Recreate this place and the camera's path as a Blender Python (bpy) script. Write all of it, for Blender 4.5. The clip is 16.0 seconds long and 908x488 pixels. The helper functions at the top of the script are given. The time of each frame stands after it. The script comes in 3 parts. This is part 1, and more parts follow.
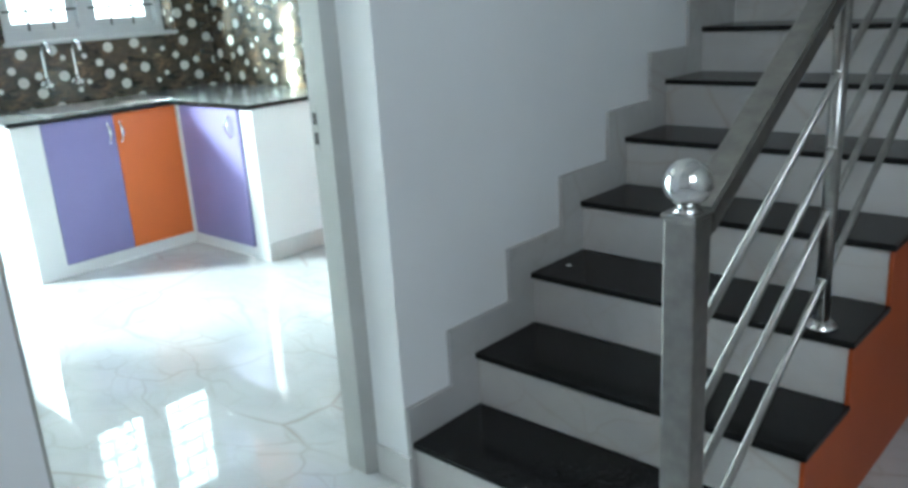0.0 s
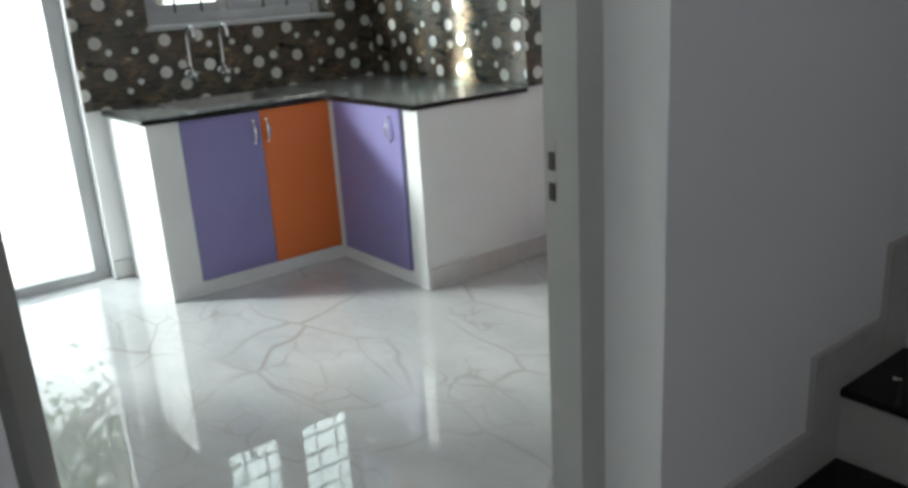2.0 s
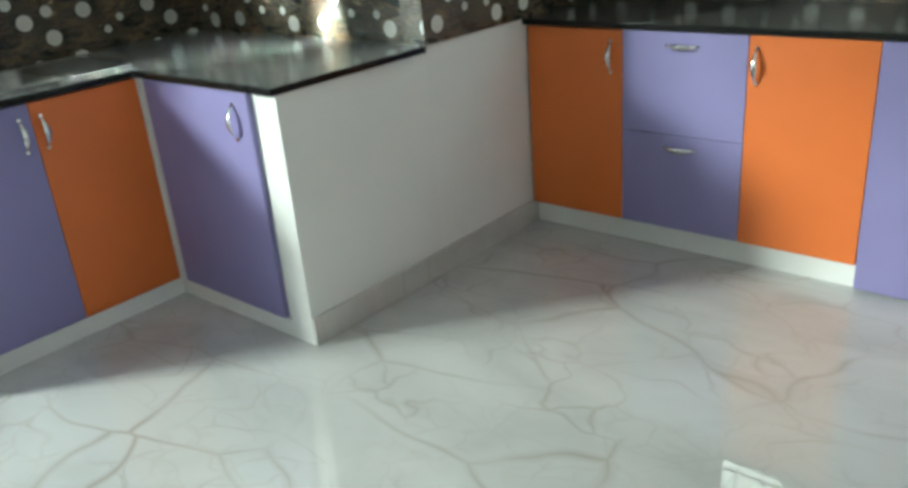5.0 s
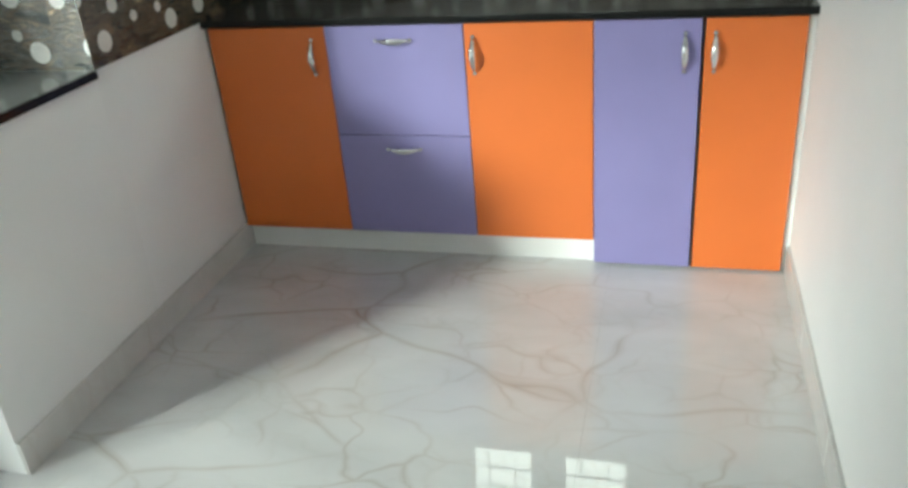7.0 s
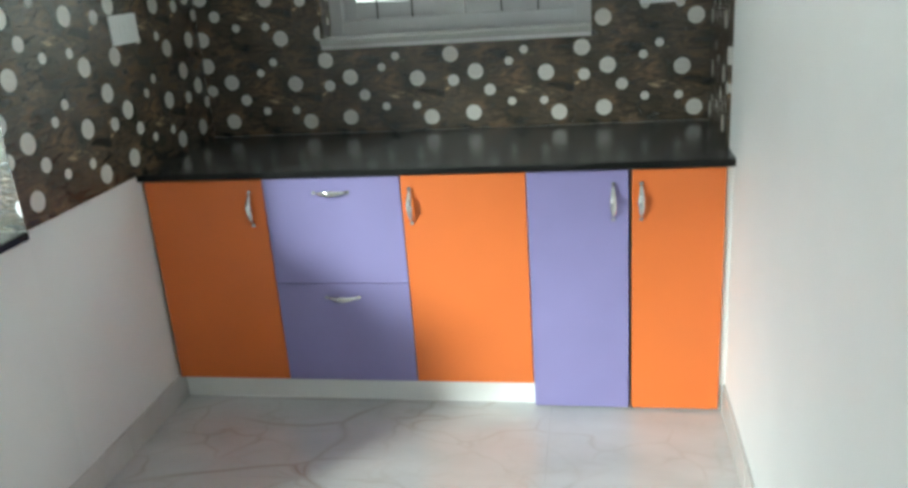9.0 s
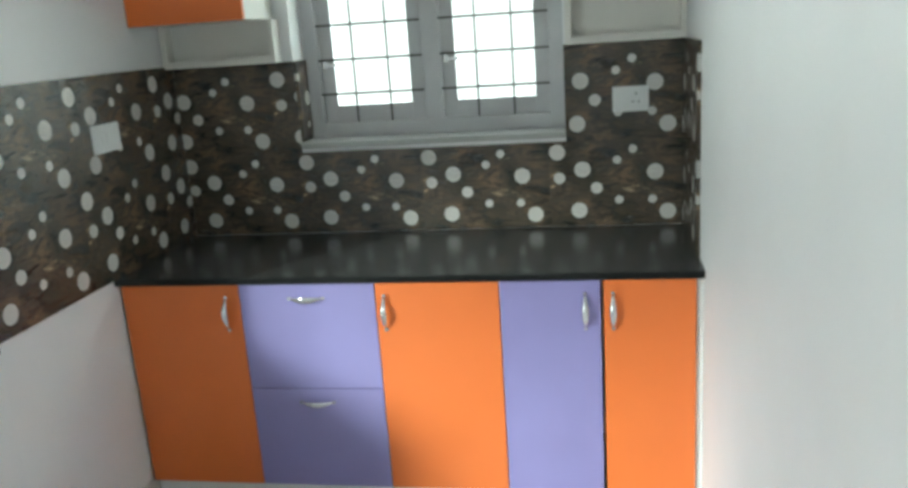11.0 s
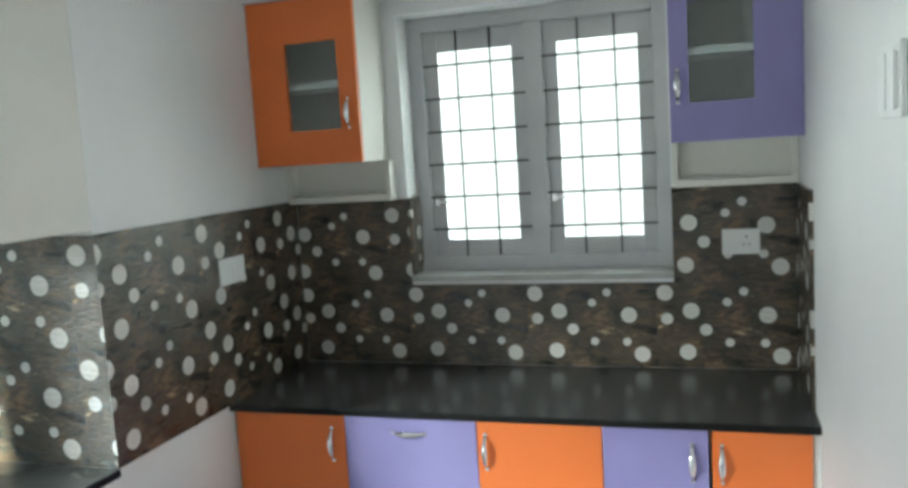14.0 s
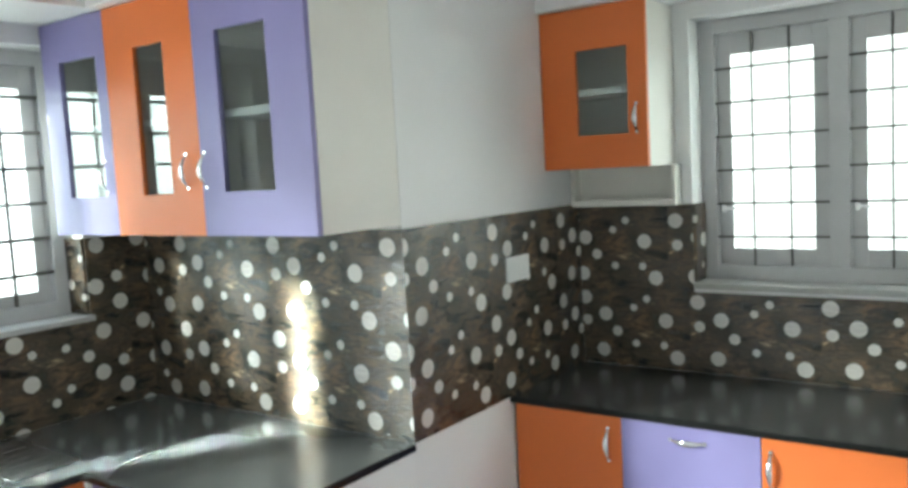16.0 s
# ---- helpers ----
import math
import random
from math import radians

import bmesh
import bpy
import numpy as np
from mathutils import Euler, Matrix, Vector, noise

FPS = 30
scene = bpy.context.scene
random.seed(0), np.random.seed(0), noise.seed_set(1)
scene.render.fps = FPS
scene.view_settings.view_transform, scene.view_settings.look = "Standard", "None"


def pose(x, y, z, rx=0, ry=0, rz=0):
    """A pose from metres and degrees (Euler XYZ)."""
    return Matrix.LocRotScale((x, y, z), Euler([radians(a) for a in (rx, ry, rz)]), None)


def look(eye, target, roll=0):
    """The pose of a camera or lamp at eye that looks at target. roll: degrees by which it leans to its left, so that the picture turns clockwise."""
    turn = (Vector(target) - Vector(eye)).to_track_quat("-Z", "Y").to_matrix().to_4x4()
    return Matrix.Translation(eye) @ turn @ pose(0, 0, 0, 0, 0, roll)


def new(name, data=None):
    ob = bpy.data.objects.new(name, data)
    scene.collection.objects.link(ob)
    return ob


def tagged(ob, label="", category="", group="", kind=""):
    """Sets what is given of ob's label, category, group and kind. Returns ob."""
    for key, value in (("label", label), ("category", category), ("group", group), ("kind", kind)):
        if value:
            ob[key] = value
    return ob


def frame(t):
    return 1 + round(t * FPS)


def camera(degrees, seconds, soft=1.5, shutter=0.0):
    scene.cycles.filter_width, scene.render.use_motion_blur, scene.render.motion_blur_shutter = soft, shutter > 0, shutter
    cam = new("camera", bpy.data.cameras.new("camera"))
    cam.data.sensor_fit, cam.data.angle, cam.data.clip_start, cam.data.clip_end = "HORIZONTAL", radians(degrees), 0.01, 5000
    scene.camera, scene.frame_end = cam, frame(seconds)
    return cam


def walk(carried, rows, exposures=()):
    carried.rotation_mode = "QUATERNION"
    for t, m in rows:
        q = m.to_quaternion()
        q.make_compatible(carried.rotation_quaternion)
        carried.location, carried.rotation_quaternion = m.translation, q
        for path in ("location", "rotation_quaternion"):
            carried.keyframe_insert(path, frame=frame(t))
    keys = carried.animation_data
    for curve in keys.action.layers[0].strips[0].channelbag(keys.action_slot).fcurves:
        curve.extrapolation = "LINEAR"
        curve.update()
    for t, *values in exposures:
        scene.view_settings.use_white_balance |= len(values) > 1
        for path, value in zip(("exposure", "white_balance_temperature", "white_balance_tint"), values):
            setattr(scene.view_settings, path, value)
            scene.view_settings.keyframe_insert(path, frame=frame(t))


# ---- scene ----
cam = camera(57.6, 16.0, soft=3.3)
PATH = [
    (0, (1.787, -4.384, 1.374), (0.479, -2.987, 0.793), -3.6),
    (0.5, (1.612, -4.247, 1.367), (0.225, -2.93, 0.781), -3.6),
    (1, (1.445, -4.098, 1.38), (-0.034, -2.888, 0.791), -3.5),
    (1.5, (1.231, -4.038, 1.373), (-0.278, -2.877, 0.762), -3.3),
    (2, (1.005, -3.98, 1.374), (-0.512, -2.824, 0.772), -3.5),
    (2.5, (0.795, -3.835, 1.377), (-0.726, -2.689, 0.765), -4.0),
    (3, (0.605, -3.726, 1.38), (-0.924, -2.581, 0.786), -4.1),
    (5.5, (-0.111, -3.257, 1.358), (-1.228, -1.82, 0.529), -4.9),
    (6, (-0.216, -3.185, 1.36), (-1.212, -1.673, 0.51), -5.1),
    (6.5, (-0.344, -3.174, 1.395), (-1.09, -1.542, 0.511), -5.2),
    (7, (-0.415, -3.151, 1.41), (-0.912, -1.44, 0.501), -4.9),
    (7.5, (-0.425, -3.137, 1.442), (-0.864, -1.371, 0.612), -4.8),
    (8, (-0.427, -3.126, 1.47), (-0.829, -1.325, 0.699), -4.7),
    (8.5, (-0.422, -3.123, 1.485), (-0.794, -1.296, 0.761), -4.3),
    (9, (-0.423, -3.127, 1.495), (-0.775, -1.27, 0.842), -4.2),
    (11.5, (-0.328, -3.086, 1.649), (-0.671, -1.169, 1.197), -3.8),
    (12, (-0.327, -3.088, 1.651), (-0.668, -1.154, 1.273), -3.7),
    (12.5, (-0.325, -3.076, 1.697), (-0.679, -1.135, 1.37), -3.7),
    (13, (-0.317, -3.08, 1.717), (-0.707, -1.139, 1.434), -3.7),
    (13.5, (-0.313, -3.096, 1.728), (-0.79, -1.171, 1.471), -3.7),
    (14, (-0.305, -3.109, 1.733), (-0.907, -1.216, 1.504), -3.6),
    (14.5, (-0.3, -3.123, 1.741), (-1.064, -1.288, 1.522), -3.5),
    (15, (-0.314, -3.146, 1.735), (-1.241, -1.383, 1.561), -3.3),
    (15.5, (-0.335, -3.168, 1.735), (-1.386, -1.476, 1.551), -3.2),
    (16, (-0.345, -3.194, 1.736), (-1.509, -1.578, 1.554), -3.1),
]
walk(cam, [(t, look(e, g, r)) for t, e, g, r in PATH], [(0, 2.45, 5500, -10), (0.7, 2.0, 6100, -3), (1.5, 1.35, 6250, 0), (2.5, 0.8, 6200, 1), (3, 0.65, 6150, 2), (5.3, 1.2, 6350, -11), (7, 1.35, 6400, -5), (9, 1.5, 6200, -5), (12, 1.5, 6100, -4), (13.5, 1.35, 6050, -2), (15, 1.7, 6250, -2), (16, 1.75, 6250, -2)])

# ---------------------------------------------------------------- light
world = bpy.data.worlds.new("sky")
scene.world = world
world.use_nodes = True
wn = world.node_tree
sky = wn.nodes.new("ShaderNodeTexSky")
sky.sky_type = "NISHITA"
sky.sun_disc = False
sky.sun_elevation = radians(58)
sky.sun_rotation = radians(180)
wn.links.new(sky.outputs["Color"], wn.nodes["Background"].inputs["Color"])
wn.nodes["Background"].inputs["Strength"].default_value = 0.15

sun = new("sun", bpy.data.lights.new("sun", "SUN"))
sun.data.energy = 5.0
sun.data.angle = radians(0.6)
sun.data.color = (1.0, 0.95, 0.88)
sun.matrix_world = look((0.5, -5, 8), (0, 0, 0))


def area_lamp(name, place, target, width, height, power, color):
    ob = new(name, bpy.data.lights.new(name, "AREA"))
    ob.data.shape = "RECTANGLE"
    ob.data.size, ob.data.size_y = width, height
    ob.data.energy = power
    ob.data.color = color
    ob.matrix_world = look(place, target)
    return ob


DAY = (1.0, 0.985, 0.95)
area_lamp("daylight_north", (-0.963, 0.30, 1.76), (-0.963, -1, 1.76), 1.0, 1.0, 6.0, DAY)
area_lamp("daylight_west", (-3.62, -2.0, 1.76), (0, -2.0, 1.76), 1.1, 0.98, 3.8, (0.90, 0.98, 1.0))
# Added lamp 12 m out, unseen; stands in for sky light through the door.
area_lamp("door_fill_lamp", (-9.46, -10.74, 5.2), (-1.9, -1.5, 0.6), 1.5, 1.9, 1000, (0.98, 1.0, 0.97))
# Added narrow lamp in the doorway, throws a light band over worktop and tiles.
band_lamp = area_lamp("light_band_lamp", (-3.30, -2.98, 1.55), (-2.455, -1.212, 0.85), 0.09, 0.95, 2.2, (0.97, 1.0, 1.0))
band_lamp.data.spread = radians(4)
# Added lamp at a made-up hall window out of view, brightens the stair.
area_lamp("hall_fill_lamp", (3.39, -4.9, 2.6), (0, -2.9, 1.2), 1.5, 1.3, 8.0, (1.0, 0.85, 0.79))




# ---------------------------------------------------------------- materials
def shader(name, color=(0.8, 0.8, 0.8), rough=0.5, metal=0.0):
    m = bpy.data.materials.new(name)
    m.use_nodes = True
    b = m.node_tree.nodes["Principled BSDF"]
    b.inputs["Base Color"].default_value = (*color, 1)
    b.inputs["Roughness"].default_value = rough
    b.inputs["Metallic"].default_value = metal
    return m, m.node_tree.nodes, m.node_tree.links, b


def ramp(nodes, stops):
    r = nodes.new("ShaderNodeValToRGB")
    e = r.color_ramp.elements
    while len(e) < len(stops):
        e.new(0.5)
    for i, (p, c) in enumerate(stops):
        e[i].position = p
        e[i].color = (*c, 1) if len(c) == 3 else c
    return r


def textured(name, a, b, scale, rough=(0.4, 0.6), bump=0.1, fine=200, metal=0.0):
    """Two colours mixed by a broad noise, a fine grain in relief and uneven gloss."""
    m, n, l, p = shader(name, a, rough[0], metal)
    tc = n.new("ShaderNodeTexCoord")
    n1 = n.new("ShaderNodeTexNoise")
    n1.inputs["Scale"].default_value = scale
    n1.inputs["Detail"].default_value = 5
    n2 = n.new("ShaderNodeTexNoise")
    n2.inputs["Scale"].default_value = fine
    n2.inputs["Detail"].default_value = 3
    r = ramp(n, [(0.3, a), (0.72, b)])
    mp = n.new("ShaderNodeMapRange")
    mp.inputs["To Min"].default_value, mp.inputs["To Max"].default_value = rough
    bp = n.new("ShaderNodeBump")
    bp.inputs["Strength"].default_value = bump
    bp.inputs["Distance"].default_value = 0.002
    for t in (n1, n2):
        l.new(tc.outputs["Object"], t.inputs["Vector"])
    l.new(n1.outputs["Fac"], r.inputs["Fac"])
    l.new(r.outputs["Color"], p.inputs["Base Color"])
    l.new(n1.outputs["Fac"], mp.inputs["Value"])
    l.new(mp.outputs["Result"], p.inputs["Roughness"])
    l.new(n2.outputs["Fac"], bp.inputs["Height"])
    l.new(bp.outputs["Normal"], p.inputs["Normal"])
    return m


def plain_stone(name, a, b, scale, rough, sheen_weight):
    """Polished dark stone under a thin dusty film that dulls it in broad patches; faint smears across; a sheen weight
    greys it.
    """
    m, n, l, p = shader(name, a, rough[0])
    geo = n.new("ShaderNodeNewGeometry")
    t = n.new("ShaderNodeTexNoise")
    t.inputs["Scale"].default_value = scale
    t.inputs["Detail"].default_value = 1.5
    r = ramp(n, [(0.25, a), (0.78, b)])
    gl = n.new("ShaderNodeMapRange")
    gl.inputs["From Min"].default_value, gl.inputs["From Max"].default_value = 0.25, 0.78
    gl.inputs["To Min"].default_value, gl.inputs["To Max"].default_value = rough
    l.new(geo.outputs["Position"], t.inputs["Vector"])
    l.new(t.outputs["Fac"], r.inputs["Fac"])
    l.new(t.outputs["Fac"], gl.inputs["Value"])
    l.new(r.outputs["Color"], p.inputs["Base Color"])
    l.new(gl.outputs["Result"], p.inputs["Roughness"])
    p.inputs["Sheen Weight"].default_value = sheen_weight
    p.inputs["Sheen Roughness"].default_value = 0.3
    return m


WORKTOP = plain_stone("dusty_black_granite", (0.030, 0.030, 0.030), (0.060, 0.060, 0.058), 1.9, (0.12, 0.30), 0.04)
# Lighter copy with more sheen; the sky's glare is put into the finish.
DUSTY_GLARE_TOP = plain_stone("dusty_granite_with_glare", (0.040, 0.043, 0.041), (0.066, 0.070, 0.067), 1.9, (0.13, 0.18), 0.20)
WALL = textured("wall_paint", (0.80, 0.80, 0.80), (0.75, 0.75, 0.75), 1.7, (0.45, 0.6), 0.12, 160)
CEIL = textured("ceiling_paint", (0.82, 0.82, 0.81), (0.78, 0.78, 0.77), 2.0, (0.7, 0.8), 0.1, 140)
WHITE_LAM = textured("white_laminate", (0.80, 0.80, 0.79), (0.76, 0.76, 0.75), 4.0, (0.3, 0.42), 0.04, 300)
CREAM_LAM = textured("cream_laminate", (0.77, 0.75, 0.70), (0.73, 0.71, 0.66), 4.0, (0.4, 0.5), 0.04, 300)
ORANGE = textured("orange_laminate", (0.72, 0.172, 0.036), (0.66, 0.156, 0.032), 3.0, (0.34, 0.46), 0.12, 420)
PURPLE = textured("purple_laminate", (0.262, 0.233, 0.47), (0.23, 0.203, 0.415), 3.0, (0.34, 0.46), 0.12, 420)
FRAME = textured("grey_enamel", (0.55, 0.55, 0.56), (0.48, 0.48, 0.49), 6.0, (0.3, 0.42), 0.1, 120)
DOORFRAME = textured("door_frame_enamel", (0.44, 0.44, 0.42), (0.38, 0.38, 0.36), 6.0, (0.32, 0.45), 0.12, 90)
GRANITE = textured("black_granite", (0.009, 0.009, 0.009), (0.015, 0.015, 0.015), 60, (0.13, 0.24), 0.02, 400)
GRANITE.node_tree.nodes["Principled BSDF"].inputs["Specular IOR Level"].default_value = 0.16
STAIR_ORANGE = textured("orange_wall_paint", (0.38, 0.072, 0.015), (0.33, 0.062, 0.013), 2.0, (0.5, 0.62), 0.2, 120)
STEEL = textured("stainless_steel", (0.40, 0.39, 0.37), (0.30, 0.295, 0.285), 30, (0.26, 0.4), 0.02, 500, 1.0)
CHROME = textured("chrome", (0.78, 0.78, 0.78), (0.70, 0.70, 0.70), 20, (0.06, 0.14), 0.0, 300, 1.0)
SOCKET = textured("white_plastic", (0.78, 0.79, 0.78), (0.74, 0.75, 0.74), 20, (0.25, 0.35), 0.0, 300)
DARK = textured("dark_slot", (0.02, 0.018, 0.016), (0.035, 0.03, 0.025), 40, (0.5, 0.7), 0.05, 300)
IRON = textured("grey_painted_iron", (0.10, 0.095, 0.09), (0.07, 0.065, 0.06), 30, (0.4, 0.55), 0.1, 300)
SKYGLOW = shader("overexposed_white_sky", (0.8, 0.8, 0.8), 1.0)[0]
SKYGLOW.node_tree.nodes["Principled BSDF"].inputs["Emission Color"].default_value = (0.96, 1.0, 0.98, 1)
SKYGLOW.node_tree.nodes["Principled BSDF"].inputs["Emission Strength"].default_value = 0.7
HAZE = shader("white_sky_haze", (0.02, 0.02, 0.02), 1.0)[0]
HAZE.node_tree.nodes["Principled BSDF"].inputs["Emission Color"].default_value = (1.0, 0.98, 0.96, 1)
HAZE.node_tree.nodes["Principled BSDF"].inputs["Emission Strength"].default_value = 0.7
YARD = textured("pale_courtyard", (0.52, 0.50, 0.47), (0.58, 0.56, 0.53), 3, (0.85, 0.95), 0.5, 40)
LEAF = textured("leaf", (0.06, 0.13, 0.025), (0.12, 0.20, 0.03), 5, (0.4, 0.55), 0.1, 80)
BARK = textured("bark", (0.12, 0.09, 0.06), (0.18, 0.14, 0.10), 12, (0.8, 0.9), 0.6, 60)


def marble(name, base, vein, scale, rough, strength):
    """Polished vitrified stone: broad clouding, long branching veins in two sizes, near mirror gloss."""
    m, n, l, p = shader(name, base, rough)
    geo = n.new("ShaderNodeNewGeometry")
    turn = n.new("ShaderNodeMapping")
    turn.inputs["Rotation"].default_value = (0, 0, radians(-52))
    turn.inputs["Scale"].default_value = (0.62, 1.0, 1.0)
    l.new(geo.outputs["Position"], turn.inputs["Vector"])
    amount = None
    for k, (size, width, power, shift) in enumerate(((scale * 1.15, 0.016, strength * 0.92, 0.40), (scale * 2.0, 0.018, strength * 0.6, 0.30), (scale * 3.6, 0.03, strength * 0.22, 0.2))):
        warp = n.new("ShaderNodeTexNoise")
        warp.inputs["Scale"].default_value = 1.5 + 2.2 * k
        warp.inputs["Detail"].default_value = 2.5
        add = n.new("ShaderNodeVectorMath")
        add.operation = "MULTIPLY_ADD"
        add.inputs[1].default_value = (shift, shift, shift)
        vor = n.new("ShaderNodeTexVoronoi")
        vor.feature = "DISTANCE_TO_EDGE"
        vor.inputs["Scale"].default_value = size
        line = ramp(n, [(0.0, (1, 1, 1)), (width * 0.4, (0.55, 0.55, 0.55)), (width * 2.2, (0, 0, 0))])
        gate = n.new("ShaderNodeTexNoise")
        gate.inputs["Scale"].default_value = 1.7 + k
        gate.inputs["Detail"].default_value = 3
        gr = ramp(n, [(0.44, (0, 0, 0)), (0.62, (1, 1, 1))])
        mul = n.new("ShaderNodeMath")
        mul.operation = "MULTIPLY"
        mul2 = n.new("ShaderNodeMath")
        mul2.operation = "MULTIPLY"
        mul2.inputs[1].default_value = power
        l.new(turn.outputs["Vector"], warp.inputs["Vector"])
        l.new(warp.outputs["Color"], add.inputs[0])
        l.new(turn.outputs["Vector"], add.inputs[2])
        l.new(add.outputs["Vector"], vor.inputs["Vector"])
        l.new(turn.outputs["Vector"], gate.inputs["Vector"])
        l.new(vor.outputs["Distance"], line.inputs["Fac"])
        l.new(gate.outputs["Fac"], gr.inputs["Fac"])
        l.new(line.outputs["Color"], mul.inputs[0])
        l.new(gr.outputs["Color"], mul.inputs[1])
        l.new(mul.outputs[0], mul2.inputs[0])
        if amount is None:
            amount = mul2
        else:
            mx = n.new("ShaderNodeMath")
            mx.operation = "MAXIMUM"
            l.new(amount.outputs[0], mx.inputs[0])
            l.new(mul2.outputs[0], mx.inputs[1])
            amount = mx
    cloud = n.new("ShaderNodeTexNoise")
    cloud.inputs["Scale"].default_value = 3.0
    cloud.inputs["Detail"].default_value = 7
    cloud.inputs["Distortion"].default_value = 0.6
    cr = ramp(n, [(0.3, tuple(c * 0.80 for c in base)), (0.68, base)])
    mix = n.new("ShaderNodeMix")
    mix.data_type = "RGBA"
    mix.inputs["B"].default_value = (*vein, 1)
    l.new(turn.outputs["Vector"], cloud.inputs["Vector"])
    l.new(cloud.outputs["Fac"], cr.inputs["Fac"])
    l.new(cr.outputs["Color"], mix.inputs["A"])
    l.new(amount.outputs[0], mix.inputs["Factor"])
    l.new(mix.outputs["Result"], p.inputs["Base Color"])
    return m


def gloss(material, level):
    """How strongly a polished surface mirrors, seen head on."""
    material.node_tree.nodes["Principled BSDF"].inputs["Specular IOR Level"].default_value = level


FLOOR = marble("floor_marble_tile", (0.60, 0.605, 0.61), (0.34, 0.27, 0.225), 2.5, 0.022, 0.9)
STAIR_SKIRT = marble("stair_skirting_marble", (0.50, 0.49, 0.475), (0.34, 0.29, 0.24), 3.0, 0.14, 0.5)
SKIRT = marble("skirting_marble", (0.62, 0.615, 0.60), (0.40, 0.33, 0.27), 3.0, 0.12, 0.5)
gloss(FLOOR, 0.8)
RISER = marble("riser_marble", (0.62, 0.60, 0.58), (0.38, 0.29, 0.22), 3.0, 0.10, 0.5)

TW, TH = 0.489, 0.325
DOTS = [(0.031, 0.286, 2), (0.037, 0.188, 1), (0.123, 0.218, 2), (0.174, 0.147, 1), (0.256, 0.100, 0), (0.250, 0.250, 0),
        (0.307, 0.289, 0), (0.108, 0.063, 2), (0.387, 0.202, 2), (0.377, 0.099, 0), (0.432, 0.052, 2)]


def dotted_tile():
    """Glazed wall tile printed with streaked brown slate and pale discs of three sizes."""
    m, n, l, p = shader("dotted_wall_tile", (0.08, 0.07, 0.06), 0.13)
    uv = n.new("ShaderNodeUVMap")
    uv.uv_map = "tile"
    stretch = n.new("ShaderNodeMapping")
    stretch.inputs["Rotation"].default_value = (0, 0, radians(14))
    stretch.inputs["Scale"].default_value = (6.5, 20, 1)
    l.new(uv.outputs["UV"], stretch.inputs["Vector"])
    a = n.new("ShaderNodeTexNoise")
    a.inputs["Scale"].default_value = 1.0
    a.inputs["Detail"].default_value = 8
    a.inputs["Roughness"].default_value = 0.7
    a.inputs["Distortion"].default_value = 0.8
    l.new(stretch.outputs["Vector"], a.inputs["Vector"])
    rock = ramp(n, [(0.32, (0.012, 0.011, 0.010)), (0.43, (0.042, 0.036, 0.029)), (0.50, (0.120, 0.088, 0.062)), (0.56, (0.042, 0.039, 0.033)), (0.62, (0.150, 0.118, 0.088)), (0.70, (0.55, 0.42, 0.29))])
    l.new(a.outputs["Fac"], rock.inputs["Fac"])
    b = n.new("ShaderNodeTexNoise")
    b.inputs["Scale"].default_value = 8
    b.inputs["Detail"].default_value = 3
    l.new(uv.outputs["UV"], b.inputs["Vector"])
    tone = ramp(n, [(0.34, (0.42, 0.50, 0.46)), (0.52, (1.0, 0.93, 0.82)), (0.66, (1.75, 1.50, 1.25))])
    l.new(b.outputs["Fac"], tone.inputs["Fac"])
    mixm = n.new("ShaderNodeMix")
    mixm.data_type, mixm.blend_type = "RGBA", "MULTIPLY"
    mixm.inputs["Factor"].default_value = 1
    l.new(rock.outputs["Color"], mixm.inputs["A"])
    l.new(tone.outputs["Color"], mixm.inputs["B"])
    last = None
    for u, v, size in DOTS:
        d = n.new("ShaderNodeVectorMath")
        d.operation = "DISTANCE"
        d.inputs[1].default_value = (u, v, 0)
        l.new(uv.outputs["UV"], d.inputs[0])
        inside = n.new("ShaderNodeMath")
        inside.operation = "LESS_THAN"
        inside.inputs[1].default_value = (0.0155, 0.0215, 0.0295)[size]
        l.new(d.outputs["Value"], inside.inputs[0])
        if last is None:
            last = inside
        else:
            mx = n.new("ShaderNodeMath")
            mx.operation = "MAXIMUM"
            l.new(last.outputs[0], mx.inputs[0])
            l.new(inside.outputs[0], mx.inputs[1])
            last = mx
    mix = n.new("ShaderNodeMix")
    mix.data_type = "RGBA"
    mix.inputs["B"].default_value = (0.66, 0.64, 0.60, 1)
    l.new(last.outputs[0], mix.inputs["Factor"])
    l.new(mixm.outputs["Result"], mix.inputs["A"])
    l.new(mix.outputs["Result"], p.inputs["Base Color"])
    bp = n.new("ShaderNodeBump")
    bp.inputs["Strength"].default_value = 1.0
    bp.inputs["Distance"].default_value = 0.006
    p.inputs["Specular IOR Level"].default_value = 0.78
    fine = n.new("ShaderNodeTexNoise")
    fine.inputs["Scale"].default_value = 4.2
    fine.inputs["Detail"].default_value = 3
    fine.inputs["Roughness"].default_value = 0.65
    l.new(stretch.outputs["Vector"], fine.inputs["Vector"])
    l.new(fine.outputs["Fac"], bp.inputs["Height"])
    l.new(bp.outputs["Normal"], p.inputs["Normal"])
    return m


TILE = dotted_tile()


